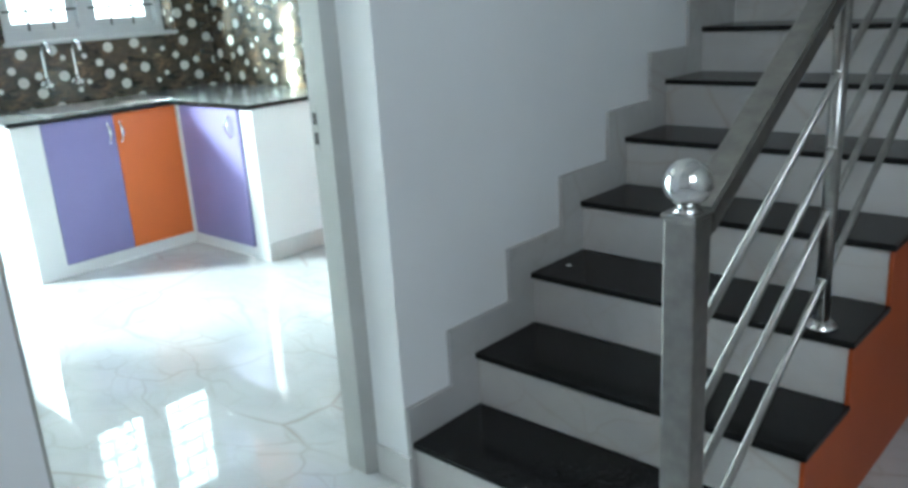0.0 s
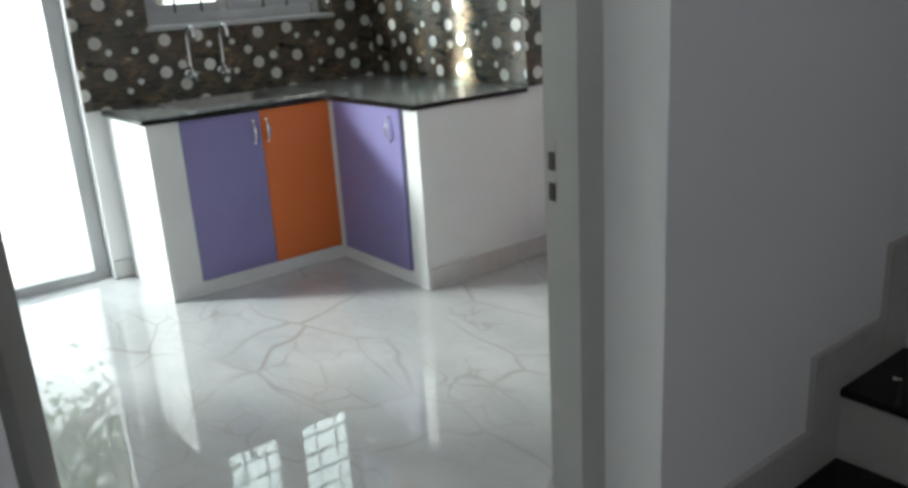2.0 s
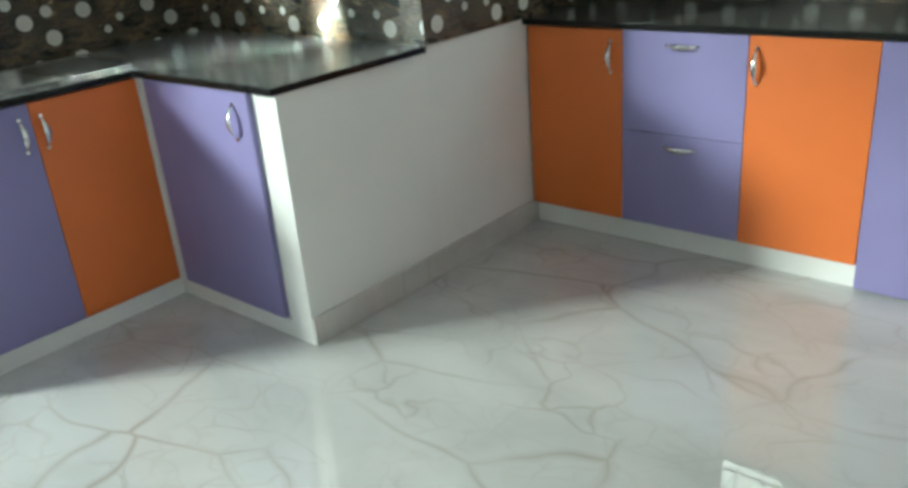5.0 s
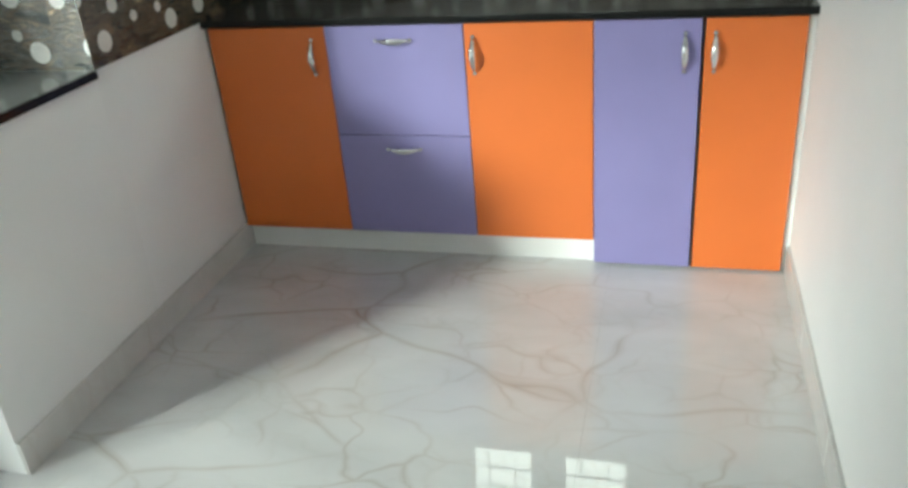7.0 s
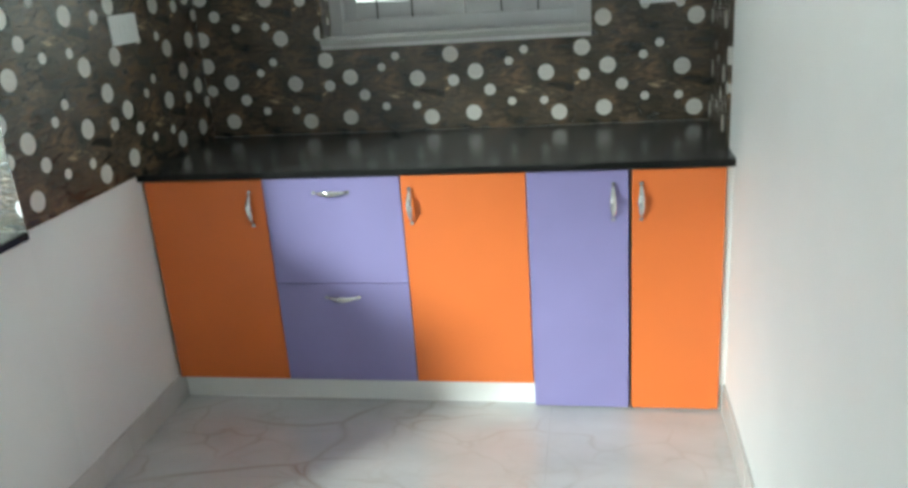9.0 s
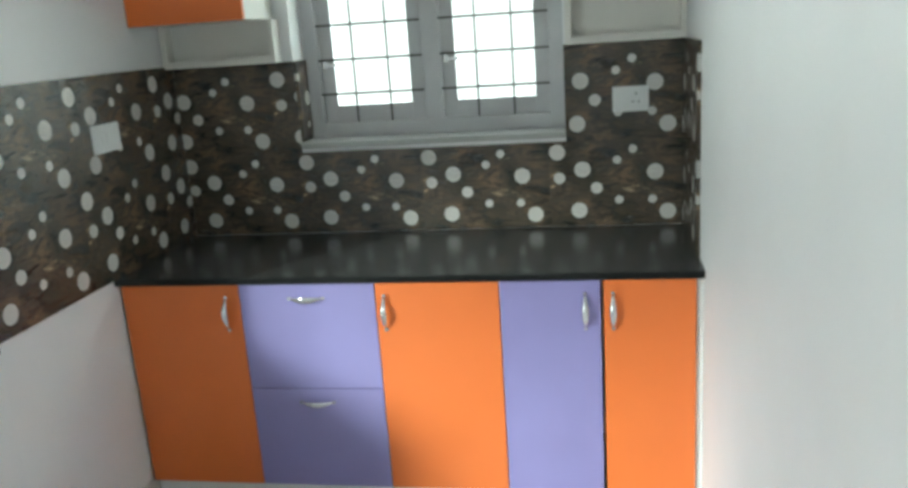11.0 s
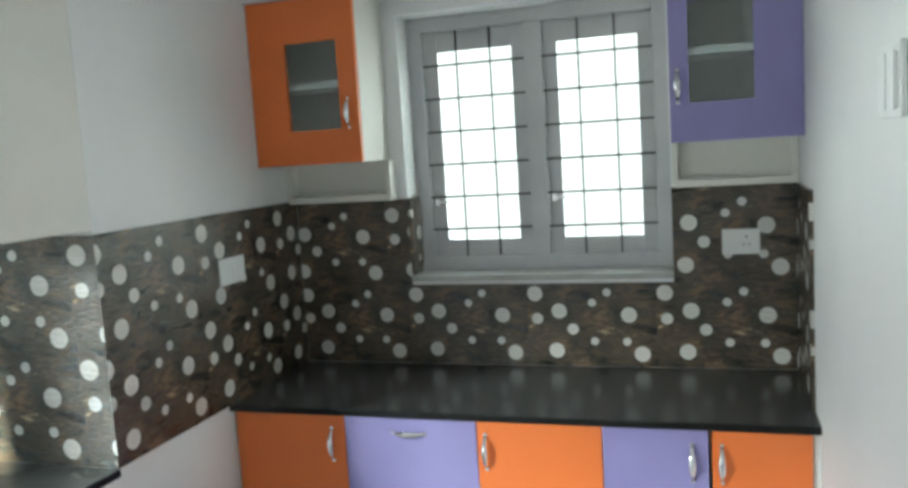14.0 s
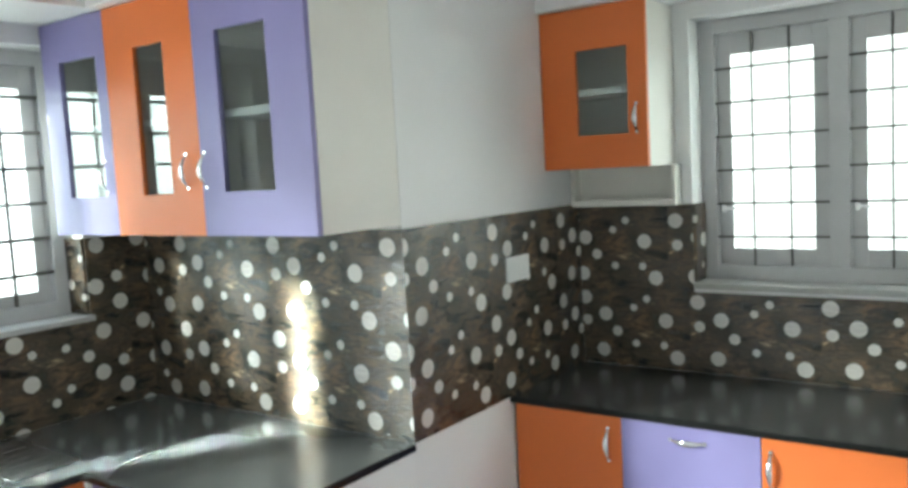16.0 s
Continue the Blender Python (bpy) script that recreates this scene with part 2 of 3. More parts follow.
def glass(name, tint):
    """A thin clear pane: straight see-through with a mirror sheen that grows towards grazing."""
    m = bpy.data.materials.new(name)
    m.use_nodes = True
    n, l = m.node_tree.nodes, m.node_tree.links
    n.remove(n["Principled BSDF"])
    clear = n.new("ShaderNodeBsdfTransparent")
    clear.inputs["Color"].default_value = (*tint, 1)
    sheen = n.new("ShaderNodeBsdfGlossy")
    sheen.inputs["Roughness"].default_value = 0.015
    lw = n.new("ShaderNodeLayerWeight")
    lw.inputs["Blend"].default_value = 0.5
    steep = n.new("ShaderNodeMath")
    steep.operation = "POWER"
    steep.inputs[1].default_value = 3.5
    fr = n.new("ShaderNodeMath")
    fr.operation = "MULTIPLY_ADD"
    fr.inputs[1].default_value, fr.inputs[2].default_value = 0.8, 0.07
    l.new(lw.outputs["Facing"], steep.inputs[0])
    l.new(steep.outputs[0], fr.inputs[0])
    mix = n.new("ShaderNodeMixShader")
    l.new(fr.outputs[0], mix.inputs[0])
    l.new(clear.outputs[0], mix.inputs[1])
    l.new(sheen.outputs[0], mix.inputs[2])
    l.new(mix.outputs[0], n["Material Output"].inputs["Surface"])
    return m


GLASS = glass("clear_glass", (0.90, 0.93, 0.92))


# ---------------------------------------------------------------- building helpers
def box(bm, x0, y0, z0, x1, y1, z1, bevel=0.0):
    r = bmesh.ops.create_cube(bm, size=1)
    bmesh.ops.scale(bm, vec=(x1 - x0, y1 - y0, z1 - z0), verts=r["verts"])
    bmesh.ops.translate(bm, vec=((x0 + x1) / 2, (y0 + y1) / 2, (z0 + z1) / 2), verts=r["verts"])
    if bevel:
        edges = list({e for v in r["verts"] for e in v.link_edges})
        bmesh.ops.bevel(bm, geom=edges, offset=bevel, segments=2, profile=0.6, affect="EDGES")
    return bm


def boxes(*specs, bevel=0.0):
    bm = bmesh.new()
    for s in specs:
        box(bm, *s, bevel=bevel)
    return bm


def tube(bm, points, radius, sides=10, flat=1.0, ref=None):
    """A tube along points; radius a number or one for each point; flat squeezes it across ref."""
    pts = [Vector(p) for p in points]
    rad = radius if isinstance(radius, (list, tuple)) else [radius] * len(pts)
    ref = Vector(ref or (0.13, 0.21, 0.97)).normalized()
    rings = []
    for i, p in enumerate(pts):
        d = (pts[min(i + 1, len(pts) - 1)] - pts[max(i - 1, 0)]).normalized()
        u = d.cross(ref)
        u = u.normalized() if u.length > 1e-4 else d.orthogonal().normalized()
        w = d.cross(u).normalized()
        rings.append([bm.verts.new(p + rad[i] * (math.cos(2 * math.pi * k / sides) * u + flat * math.sin(2 * math.pi * k / sides) * w)) for k in range(sides)])
    for a, b in zip(rings, rings[1:]):
        for k in range(sides):
            f = bm.faces.new((a[k], a[(k + 1) % sides], b[(k + 1) % sides], b[k]))
            f.smooth = True
    bm.faces.new(rings[0][::-1])
    bm.faces.new(rings[-1])
    return bm


def lathe(bm, profile, center, axis="z", sides=20):
    """A turned body: profile rows of (radius, height)."""
    c = Vector(center)
    rings = []
    for r, h in profile:
        ring = []
        for k in range(sides):
            a = 2 * math.pi * k / sides
            q = (r * math.cos(a), r * math.sin(a), h)
            q = {"z": q, "y": (q[0], q[2], q[1]), "x": (q[2], q[0], q[1])}[axis]
            ring.append(bm.verts.new(c + Vector(q)))
        rings.append(ring)
    for a, b in zip(rings, rings[1:]):
        for k in range(sides):
            bm.faces.new((a[k], a[(k + 1) % sides], b[(k + 1) % sides], b[k])).smooth = True
    bm.faces.new(rings[0][::-1])
    bm.faces.new(rings[-1])
    return bm


def mesh_of(name, bm, material):
    bmesh.ops.recalc_face_normals(bm, faces=bm.faces)
    me = bpy.data.meshes.new(name)
    bm.to_mesh(me)
    bm.free()
    me.materials.append(material)
    return me


def origin_of(ob):
    p = Vector(ob.location)
    while ob.parent:
        ob = ob.parent
        p += Vector(ob.location)
    return p


def part(name, bm, material, parent, label=""):
    """One mesh object, given in world metres, under a thing or a part."""
    o = origin_of(parent)
    bmesh.ops.translate(bm, vec=-o, verts=bm.verts)
    ob = new(name, mesh_of(name, bm, material))
    ob.parent = parent
    return tagged(ob, label)


def thing(name, place, label, category, group=""):
    ob = new(name)
    ob.location = place
    ob.empty_display_size = 0.1
    return tagged(ob, label, category, group)


def solid(name, bm, material, label, category="", kind="structure"):
    return tagged(new(name, mesh_of(name, bm, material)), label, category, "", kind)


def wall_boxes(axis, t0, t1, a0, a1, z0, z1, openings):
    """Boxes of a wall that runs along axis from a0 to a1, t0 to t1 thick, round its openings (a, b, low, high)."""
    specs = []
    at = a0
    for lo, hi, zl, zh in sorted(openings):
        specs.append((at, lo, z0, z1))
        if zl > z0:
            specs.append((lo, hi, z0, zl))
        if zh < z1:
            specs.append((lo, hi, zh, z1))
        at = hi
    specs.append((at, a1, z0, z1))
    bm = bmesh.new()
    for lo, hi, zl, zh in specs:
        if axis == "x":
            box(bm, lo, t0, zl, hi, t1, zh)
        else:
            box(bm, t0, lo, zl, t1, hi, zh)
    return bm


# ---------------------------------------------------------------- structure
H = 2.95
NWIN = (-1.477, -0.452, 1.232, 2.262)
XE, XH = -0.024, 0.218  # the dividing wall: kitchen face, hall face
WWIN = (-2.53, -1.465, 1.25, 2.26)
# Unseen south side and head, widened and raised to let lamp light in.
WDOOR = (-4.95, -2.91, 0.0, 2.32)
IDOOR = (-3.905, -2.958, 0.0, 2.12)
PLASTER = "white painted plaster wall"
wall_north = solid("wall_north", wall_boxes("x", 0.0, 0.22, -2.13, XH, 0, H, [NWIN]), WALL, "white painted plaster wall with a barred window")
wall_block_east = solid("wall_block_east", boxes((-2.13, -1.05, 0, -1.98, 0.0, H)), WALL, PLASTER)
wall_block_south = solid("wall_block_south", boxes((-3.33, -1.20, 0, -1.98, -1.05, H)), WALL, PLASTER)
wall_west = solid("wall_west", wall_boxes("y", -3.55, -3.33, -5.4, -1.05, 0, H, [WDOOR, WWIN]), WALL, "white painted plaster wall with a door to the garden")
wall_east = solid("wall_east", wall_boxes("y", XE, XH, -7.0, 0.0, 0, 5.6, [IDOOR]), WALL, "white painted plaster wall with a doorway")
wall_south = solid("wall_south", boxes((-3.55, -5.6, 0, XE, -5.4, H)), WALL, PLASTER)
ceiling = solid("ceiling", boxes((-3.55, -5.6, H, XE, 0.22, H + 0.12)), CEIL, "white painted kitchen ceiling")
# Its window opening is unseen, added for the hall lamp.
wall_hall_east = solid("wall_hall_east", wall_boxes("y", 3.4, 3.6, -7.0, 1.8, 0, 5.6, [(-5.7, -4.1, 1.9, 3.3)]), WALL, PLASTER)
wall_hall_south = solid("wall_hall_south", boxes((XE, -7.2, 0, 3.6, -7.0, 5.6)), WALL, PLASTER)
wall_hall_north = solid("wall_hall_north", boxes((XH, 1.6, 0, 3.4, 1.8, 5.6)), WALL, PLASTER)
wall_hall_west = solid("wall_hall_west", boxes((XE, 0.22, 0, XH, 1.8, 5.6)), WALL, PLASTER)
ceiling_hall = solid("ceiling_hall", boxes((XE, -7.2, 5.6, 3.6, 1.8, 5.7)), CEIL, "white painted stair hall ceiling")
floor = solid("floor", boxes((-3.55, -7.2, -0.2, 3.6, 1.8, -0.012)), SKIRT, "floor bed under polished marble tiles")
ground = solid("ground", boxes((-400, -400, -0.6, 400, 400, -0.25)), YARD, "pale sunlit courtyard around the house")
# Glowing panels stand in for the sky; the west one also lights the room.
backdrop = solid("backdrop", boxes((-12.2, -22.0, -0.25, -12.0, 6.0, 12.0)), SKYGLOW, "plain glaring white sky beyond the garden door")
backdrop_north = solid("backdrop_north", boxes((-14.0, 9.0, -0.25, 10.0, 9.2, 12.0)), HAZE, "plain glaring white sky beyond the north window")

# ---------------------------------------------------------------- joinery helpers
def bow_handle(parent, a, b, out, material=CHROME, label="chrome bow handle"):
    """A bow handle from a to b that stands off along out, wider at its middle."""
    a, b, out = Vector(a), Vector(b), Vector(out)
    bm = bmesh.new()
    pts, rad = [], []
    for i in range(13):
        s = i / 12
        pts.append(a.lerp(b, s) + out * (0.028 * math.sin(math.pi * s) ** 0.7))
        rad.append(0.0045 + 0.0065 * math.sin(math.pi * s) ** 1.5)
    tube(bm, pts, rad, 10, 0.45, out)
    for q in (a, b):
        tube(bm, [q - out * 0.002, q + out * 0.006], 0.0065, 10)
    return part("handle", bm, material, parent, label)


def base_unit(x0, x1, colour, fronts, low, handle_side, label, group):
    """A floor cabinet against the north wall: body, fronts, handles and plinth."""
    unit = thing("base_cabinet", ((x0 + x1) / 2, -0.3, 0), label, "cabinet", group)
    part("body", boxes((x0 + 0.001, -0.578, 0.098 if low > 0.05 else 0.004, x1 - 0.001, -0.02, 0.843)), WHITE_LAM, unit)
    if low > 0.05:
        part("plinth", boxes((x0, -0.567, 0.0, x1, -0.547, 0.094)), WHITE_LAM, unit)
    for zl, zh in fronts:
        door = part("drawer_front" if len(fronts) > 1 else "door", boxes((x0 + 0.0015, -0.602, zl, x1 - 0.0015, -0.582, zh), bevel=0.0012), colour, unit)
        if handle_side == "mid":
            xm = (x0 + x1) / 2
            bow_handle(door, (xm - 0.058, -0.602, zh - 0.048), (xm + 0.058, -0.602, zh - 0.048), (0, -1, 0))
        else:
            xh = x0 + 0.030 if handle_side == "l" else x1 - 0.048
            bow_handle(door, (xh, -0.602, zh - 0.158), (xh, -0.602, zh - 0.042), (0, -1, 0))
    return unit


G1 = "fitted cabinets under the window worktop"
base_unit(-1.968, -1.540, ORANGE, [(0.096, 0.842)], 0.096, "r", "orange laminate base cabinet with a chrome bow handle", G1)
base_unit(-1.540, -1.066, PURPLE, [(0.096, 0.466), (0.469, 0.842)], 0.096, "mid", "purple laminate base cabinet with two drawers", G1)
base_unit(-1.066, -0.657, ORANGE, [(0.096, 0.842)], 0.096, "l", "orange laminate base cabinet with a chrome bow handle", G1)
base_unit(-0.657, -0.338, PURPLE, [(0.010, 0.842)], 0.01, "r", "narrow purple laminate base cabinet reaching the floor", G1)
base_unit(-0.330, -0.046, ORANGE, [(0.010, 0.842)], 0.01, "l", "narrow orange laminate base cabinet reaching the floor", G1)
filler = solid("cabinet_filler", boxes((-0.045, -0.588, 0.004, XE - 0.001, -0.02, 0.843)), WHITE_LAM, "white laminate filler strip beside the base cabinets", "filler", "")

top_n = thing("worktop", (-1, -0.3, 0.848), "polished black granite worktop under the north window", "worktop")
part("slab", boxes((-1.978, -0.6125, 0.850, XE - 0.001, -0.014, 0.872)), WORKTOP, top_n)
part("front_edge", boxes((-1.978, -0.622, 0.849, XE - 0.001, -0.6127, 0.8716), bevel=0.003), GRANITE, top_n, "polished black front edge")

# sink run along the west wall and the short return
SX, RY = -2.745, -1.868
sink_unit = thing("sink_cabinet", (-3.0, -2.3, 0), "white cabinet with purple and orange doors under the sink", "cabinet")
part("end_panel", boxes((-3.328, -2.812, 0, SX, -2.79, 0.845), bevel=0.002), WHITE_LAM, sink_unit)
part("face_frame", boxes((SX - 0.02, -2.79, 0, SX, -2.659, 0.845), (SX - 0.02, -2.659, 0, SX, RY, 0.066), (SX - 0.02, -1.879, 0.066, SX, RY, 0.845)), WHITE_LAM, sink_unit)
part("body", boxes((-3.326, -2.79, 0.0, SX - 0.021, RY, 0.70)), WHITE_LAM, sink_unit)
d = part("door", boxes((SX - 0.016, -2.657, 0.069, SX + 0.006, -2.2635, 0.842), bevel=0.0015), PURPLE, sink_unit, "purple laminate door")
bow_handle(d, (SX + 0.006, -2.302, 0.690), (SX + 0.006, -2.302, 0.795), (1, 0, 0))
d = part("door", boxes((SX - 0.016, -2.2605, 0.069, SX + 0.006, -1.880, 0.842), bevel=0.0015), ORANGE, sink_unit, "orange laminate door")
bow_handle(d, (SX + 0.006, -2.232, 0.690), (SX + 0.006, -2.232, 0.795), (1, 0, 0))

ret = thing("corner_cabinet", (-2.3, -1.5, 0), "white corner cabinet with one purple door", "cabinet")
part("end_panel", boxes((-2.004, RY, 0, -1.98, -1.20, 0.846)), WALL, ret)
part("face_frame", boxes((SX + 0.001, RY, 0, -2.004, RY + 0.02, 0.064), (SX + 0.001, RY, 0.064, -2.702, RY + 0.02, 0.845), (-2.086, RY, 0.064, -2.004, RY + 0.02, 0.845), (-2.112, RY + 0.012, 0.064, -2.086, RY + 0.02, 0.845)), WHITE_LAM, ret)
part("body", boxes((-3.32, RY + 0.021, 0, -2.005, -1.203, 0.843)), WHITE_LAM, ret)
d = part("door", boxes((-2.701, RY - 0.008, 0.066, -2.114, RY + 0.014, 0.842), bevel=0.0015), PURPLE, ret, "purple laminate door")
bow_handle(d, (-2.190, RY - 0.008, 0.690), (-2.190, RY - 0.008, 0.800), (0, -1, 0))

# L-shaped worktop with a hole for the bowl
top_w = thing("worktop", (-3.0, -2.0, 0.848), "polished black granite corner worktop with a steel sink", "worktop")
BX0, BX1, BY0, BY1 = -3.24, -2.87, -2.56, -2.06


def slab_cells(xs, ys, keep, z0, z1):
    """One welded slab over the kept cells of a grid."""
    bm = bmesh.new()
    grid = {}
    for i, x in enumerate(xs):
        for j, y in enumerate(ys):
            grid[i, j] = bm.verts.new((x, y, z0))
    faces = [bm.faces.new((grid[i, j], grid[i + 1, j], grid[i + 1, j + 1], grid[i, j + 1])) for i in range(len(xs) - 1) for j in range(len(ys) - 1) if keep(i, j)]
    made = bmesh.ops.extrude_face_region(bm, geom=faces)
    bmesh.ops.translate(bm, vec=(0, 0, z1 - z0), verts=[g for g in made["geom"] if isinstance(g, bmesh.types.BMVert)])
    bmesh.ops.delete(bm, geom=[v for v in bm.verts if not v.link_faces], context="VERTS")
    return bm


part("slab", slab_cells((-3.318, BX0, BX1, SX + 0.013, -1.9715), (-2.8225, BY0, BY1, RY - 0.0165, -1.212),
                        lambda i, j: (i < 3 or j == 3) and not (i == 1 and j == 1), 0.850, 0.872), DUSTY_GLARE_TOP, top_w)
for spec in ((-3.318, -2.832, 0.849, SX + 0.022, -2.8227, 0.8716), (SX + 0.0132, -2.8225, 0.849, SX + 0.022, RY - 0.026, 0.8716),
             (SX + 0.0222, RY - 0.026, 0.849, -1.962, RY - 0.0167, 0.8716), (-1.9713, RY - 0.0165, 0.849, -1.962, -1.212, 0.8716)):
    part("front_edge", boxes(spec, bevel=0.003), GRANITE, top_w, "polished black front edge")


def sink_bowl():
    s = thing("kitchen_sink", (-3.03, -2.15, 0.87), "stainless steel sink set in the worktop, with drainboard", "sink")
    bm = bmesh.new()
    def ring(inset, z, r):
        out = []
        x0, x1, y0, y1 = BX0 - 0.02 + inset, BX1 + 0.02 - inset, BY0 - 0.02 + inset, BY1 + 0.02 - inset
        for cx, cy, a0 in ((x1 - r, y1 - r, 0), (x0 + r, y1 - r, 90), (x0 + r, y0 + r, 180), (x1 - r, y0 + r, 270)):
            for k in range(6):
                a = radians(a0 + 18 * k)
                out.append(bm.verts.new((cx + r * math.cos(a), cy + r * math.sin(a), z)))
        return out
    rings = [ring(0, 0.8725, 0.05), ring(0.002, 0.876, 0.05), ring(0.02, 0.876, 0.05), ring(0.026, 0.868, 0.05), ring(0.04, 0.72, 0.045), ring(0.08, 0.705, 0.02)]
    for a, b in zip(rings, rings[1:]):
        for k in range(24):
            bm.faces.new((a[k], a[(k + 1) % 24], b[(k + 1) % 24], b[k])).smooth = True
    bm.faces.new(rings[-1])
    part("bowl", bm, STEEL, s)
    bm = boxes((BX0 - 0.02, BY1 + 0.022, 0.8725, BX1 + 0.02, BY1 + 0.24, 0.876), bevel=0.0015)
    part("drainboard", bm, STEEL, s)
    for k in range(6):
        x = BX0 + 0.02 + k * 0.06
        part("drain_rib", boxes((x, BY1 + 0.04, 0.8762, x + 0.012, BY1 + 0.215, 0.879), bevel=0.0014), STEEL, s)
    part("waste", lathe(bmesh.new(), [(0.036, 0), (0.036, 0.004), (0.028, 0.006), (0.01, 0.003)], (-3.03, -2.25, 0.7055)), CHROME, s)


sink_bowl()


def tap(y, label):
    """A wall tap: flange, valve body with a cross head, and a tall swan-neck spout."""
    x = -3.318
    t = thing("tap", (x, y, 1.0), label, "tap", "pair of taps over the sink")
    part("flange", lathe(bmesh.new(), [(0.026, 0), (0.026, 0.004), (0.014, 0.012)], (x, y, 1.0), "x"), CHROME, t)
    part("valve_body", tube(bmesh.new(), [(x + 0.008, y, 1.0), (x + 0.06, y, 1.0), (x + 0.07, y, 1.0)], [0.012, 0.014, 0.011], 12), CHROME, t)
    pts = [(x + 0.045, y, 1.0)] + [(x + 0.045, y, 1.0 + 0.19 * k / 4) for k in range(1, 5)]
    pts += [(x + 0.045 + 0.05 * (1 - math.cos(radians(a))), y, 1.19 + 0.05 * math.sin(radians(a))) for a in range(22, 200, 22)]
    part("spout", tube(bmesh.new(), pts, 0.0105, 12), CHROME, t)
    knob = bmesh.new()
    lathe(knob, [(0.011, 0), (0.018, 0.004), (0.018, 0.02), (0.01, 0.026)], (x + 0.07, y, 1.0), "x")
    for a in (0, 90, 180, 270):
        c, s = math.cos(radians(a + 20)), math.sin(radians(a + 20))
        tube(knob, [(x + 0.082, y, 1.0), (x + 0.082, y + 0.034 * c, 1.0 + 0.034 * s)], [0.005, 0.0065], 8)
    part("cross_handle", knob, CHROME, t)


tap(-2.36, "chrome swan-neck wall tap over the steel sink")
tap(-2.18, "chrome swan-neck wall tap over the steel sink")


# ---------------------------------------------------------------- wall cabinets
def framed_door(parent, x0, x1, y0, y1, z0, z1, gx0, gx1, gz0, gz1, colour, handle_x, handle_z, label):
    d = part("door", boxes((x0, y0, z0, gx0, y1, z1), (gx1, y0, z0, x1, y1, z1), (gx0, y0, z0, gx1, y1, gz0), (gx0, y0, gz1, gx1, y1, z1)), colour, parent, label)
    ym = (y0 + y1) / 2
    pane = part("pane", boxes((gx0, ym, gz0, gx1, ym + 0.004, gz1)), GLASS, d, "clear glass pane")
    pane.visible_shadow = False
    bow_handle(d, (handle_x, y0, handle_z - 0.052), (handle_x, y0, handle_z + 0.052), (0, -1, 0))
    return d


def wall_unit(place, x0, x1, yf, yb, z0, z1, sides, label, group):
    u = thing("wall_cabinet", place, label, "cabinet", group)
    t = 0.018
    part("side_panel", boxes((x0, yf, z0, x0 + t, yb, z1)), sides, u)
    part("side_panel", boxes((x1 - t, yf, z0, x1, yb, z1)), sides, u)
    part("bottom_panel", boxes((x0 + t, yf, z0, x1 - t, yb, z0 + t)), sides, u)
    part("top_panel", boxes((x0 + t, yf, z1 - t, x1 - t, yb, z1)), sides, u)
    part("back_panel", boxes((x0 + t, yb - 0.008, z0 + t, x1 - t, yb, z1 - t)), sides, u)
    return u


G2 = "wall cabinets with glazed doors"
for x0, x1, colour, gl, gr, hx, word in ((-1.975, -1.540, ORANGE, -1.826, -1.615, -1.580, "orange"), (-0.434, -0.026, PURPLE, -0.372, -0.172, -0.408, "purple")):
    u = wall_unit(((x0 + x1) / 2, -0.14, 1.706), x0, x1, -0.257, -0.002, 1.706, 2.320, CREAM_LAM, f"{word} glazed wall cabinet with a white open shelf below", G2)
    framed_door(u, x0, x1, -0.277, -0.259, 1.706, 2.318, gl, gr, 1.834, 2.158, colour, hx, 1.888, f"{word} laminate door with a glass pane")
    part("shelf", boxes((x0 + 0.019, -0.24, 1.988, x1 - 0.019, -0.011, 2.012)), WHITE_LAM, u, "white inner shelf")
    xs0, xs1 = (x0, -1.519) if word == "orange" else (x0 - 0.008, x1)
    part("open_shelf", boxes((xs0, -0.073, 1.546, xs1, -0.002, 1.571), (xs0, -0.068, 1.571, xs0 + 0.02, -0.002, 1.704),
                             (xs1 - 0.02, -0.068, 1.571, xs1, -0.002, 1.704), (xs0 + 0.02, -0.012, 1.571, xs1 - 0.02, -0.002, 1.704)), CREAM_LAM, u, "cream open shelf below the cabinet")

x_edges = (-3.326, -2.926, -2.463, -1.979)
for i, (colour, gl, gr, hx, word) in enumerate(((PURPLE, -3.213, -2.985, -2.972, "purple"), (ORANGE, -2.770, -2.612, -2.528, "orange"), (PURPLE, -2.358, -2.138, -2.438, "purple"))):
    x0, x1 = x_edges[i] + 0.001, x_edges[i + 1] - 0.001
    u = wall_unit(((x0 + x1) / 2, -1.4, 1.569), x0, x1, -1.542, -1.202, 1.569, 2.330, CREAM_LAM, f"{word} glazed wall cabinet over the corner worktop", G2)
    framed_door(u, x0, x1, -1.563, -1.544, 1.569, 2.328, gl, gr, 1.703, 2.184, colour, hx, 1.772, f"{word} laminate door with a glass pane")
    part("shelf", boxes((x0 + 0.019, -1.52, 1.928, x1 - 0.019, -1.212, 1.952)), WHITE_LAM, u, "white inner shelf")

loft_n = solid("loft_slab_north", boxes((-1.979, -0.30, 2.322, XE - 0.001, -0.001, 2.40), bevel=0.003), WALL, "white plastered loft slab over the window", "loft")
loft_w = solid("loft_slab_west", boxes((-3.329, -1.60, 2.332, -1.98, -1.201, 2.40), bevel=0.003), WALL, "white plastered loft slab over the wall cabinets", "loft")
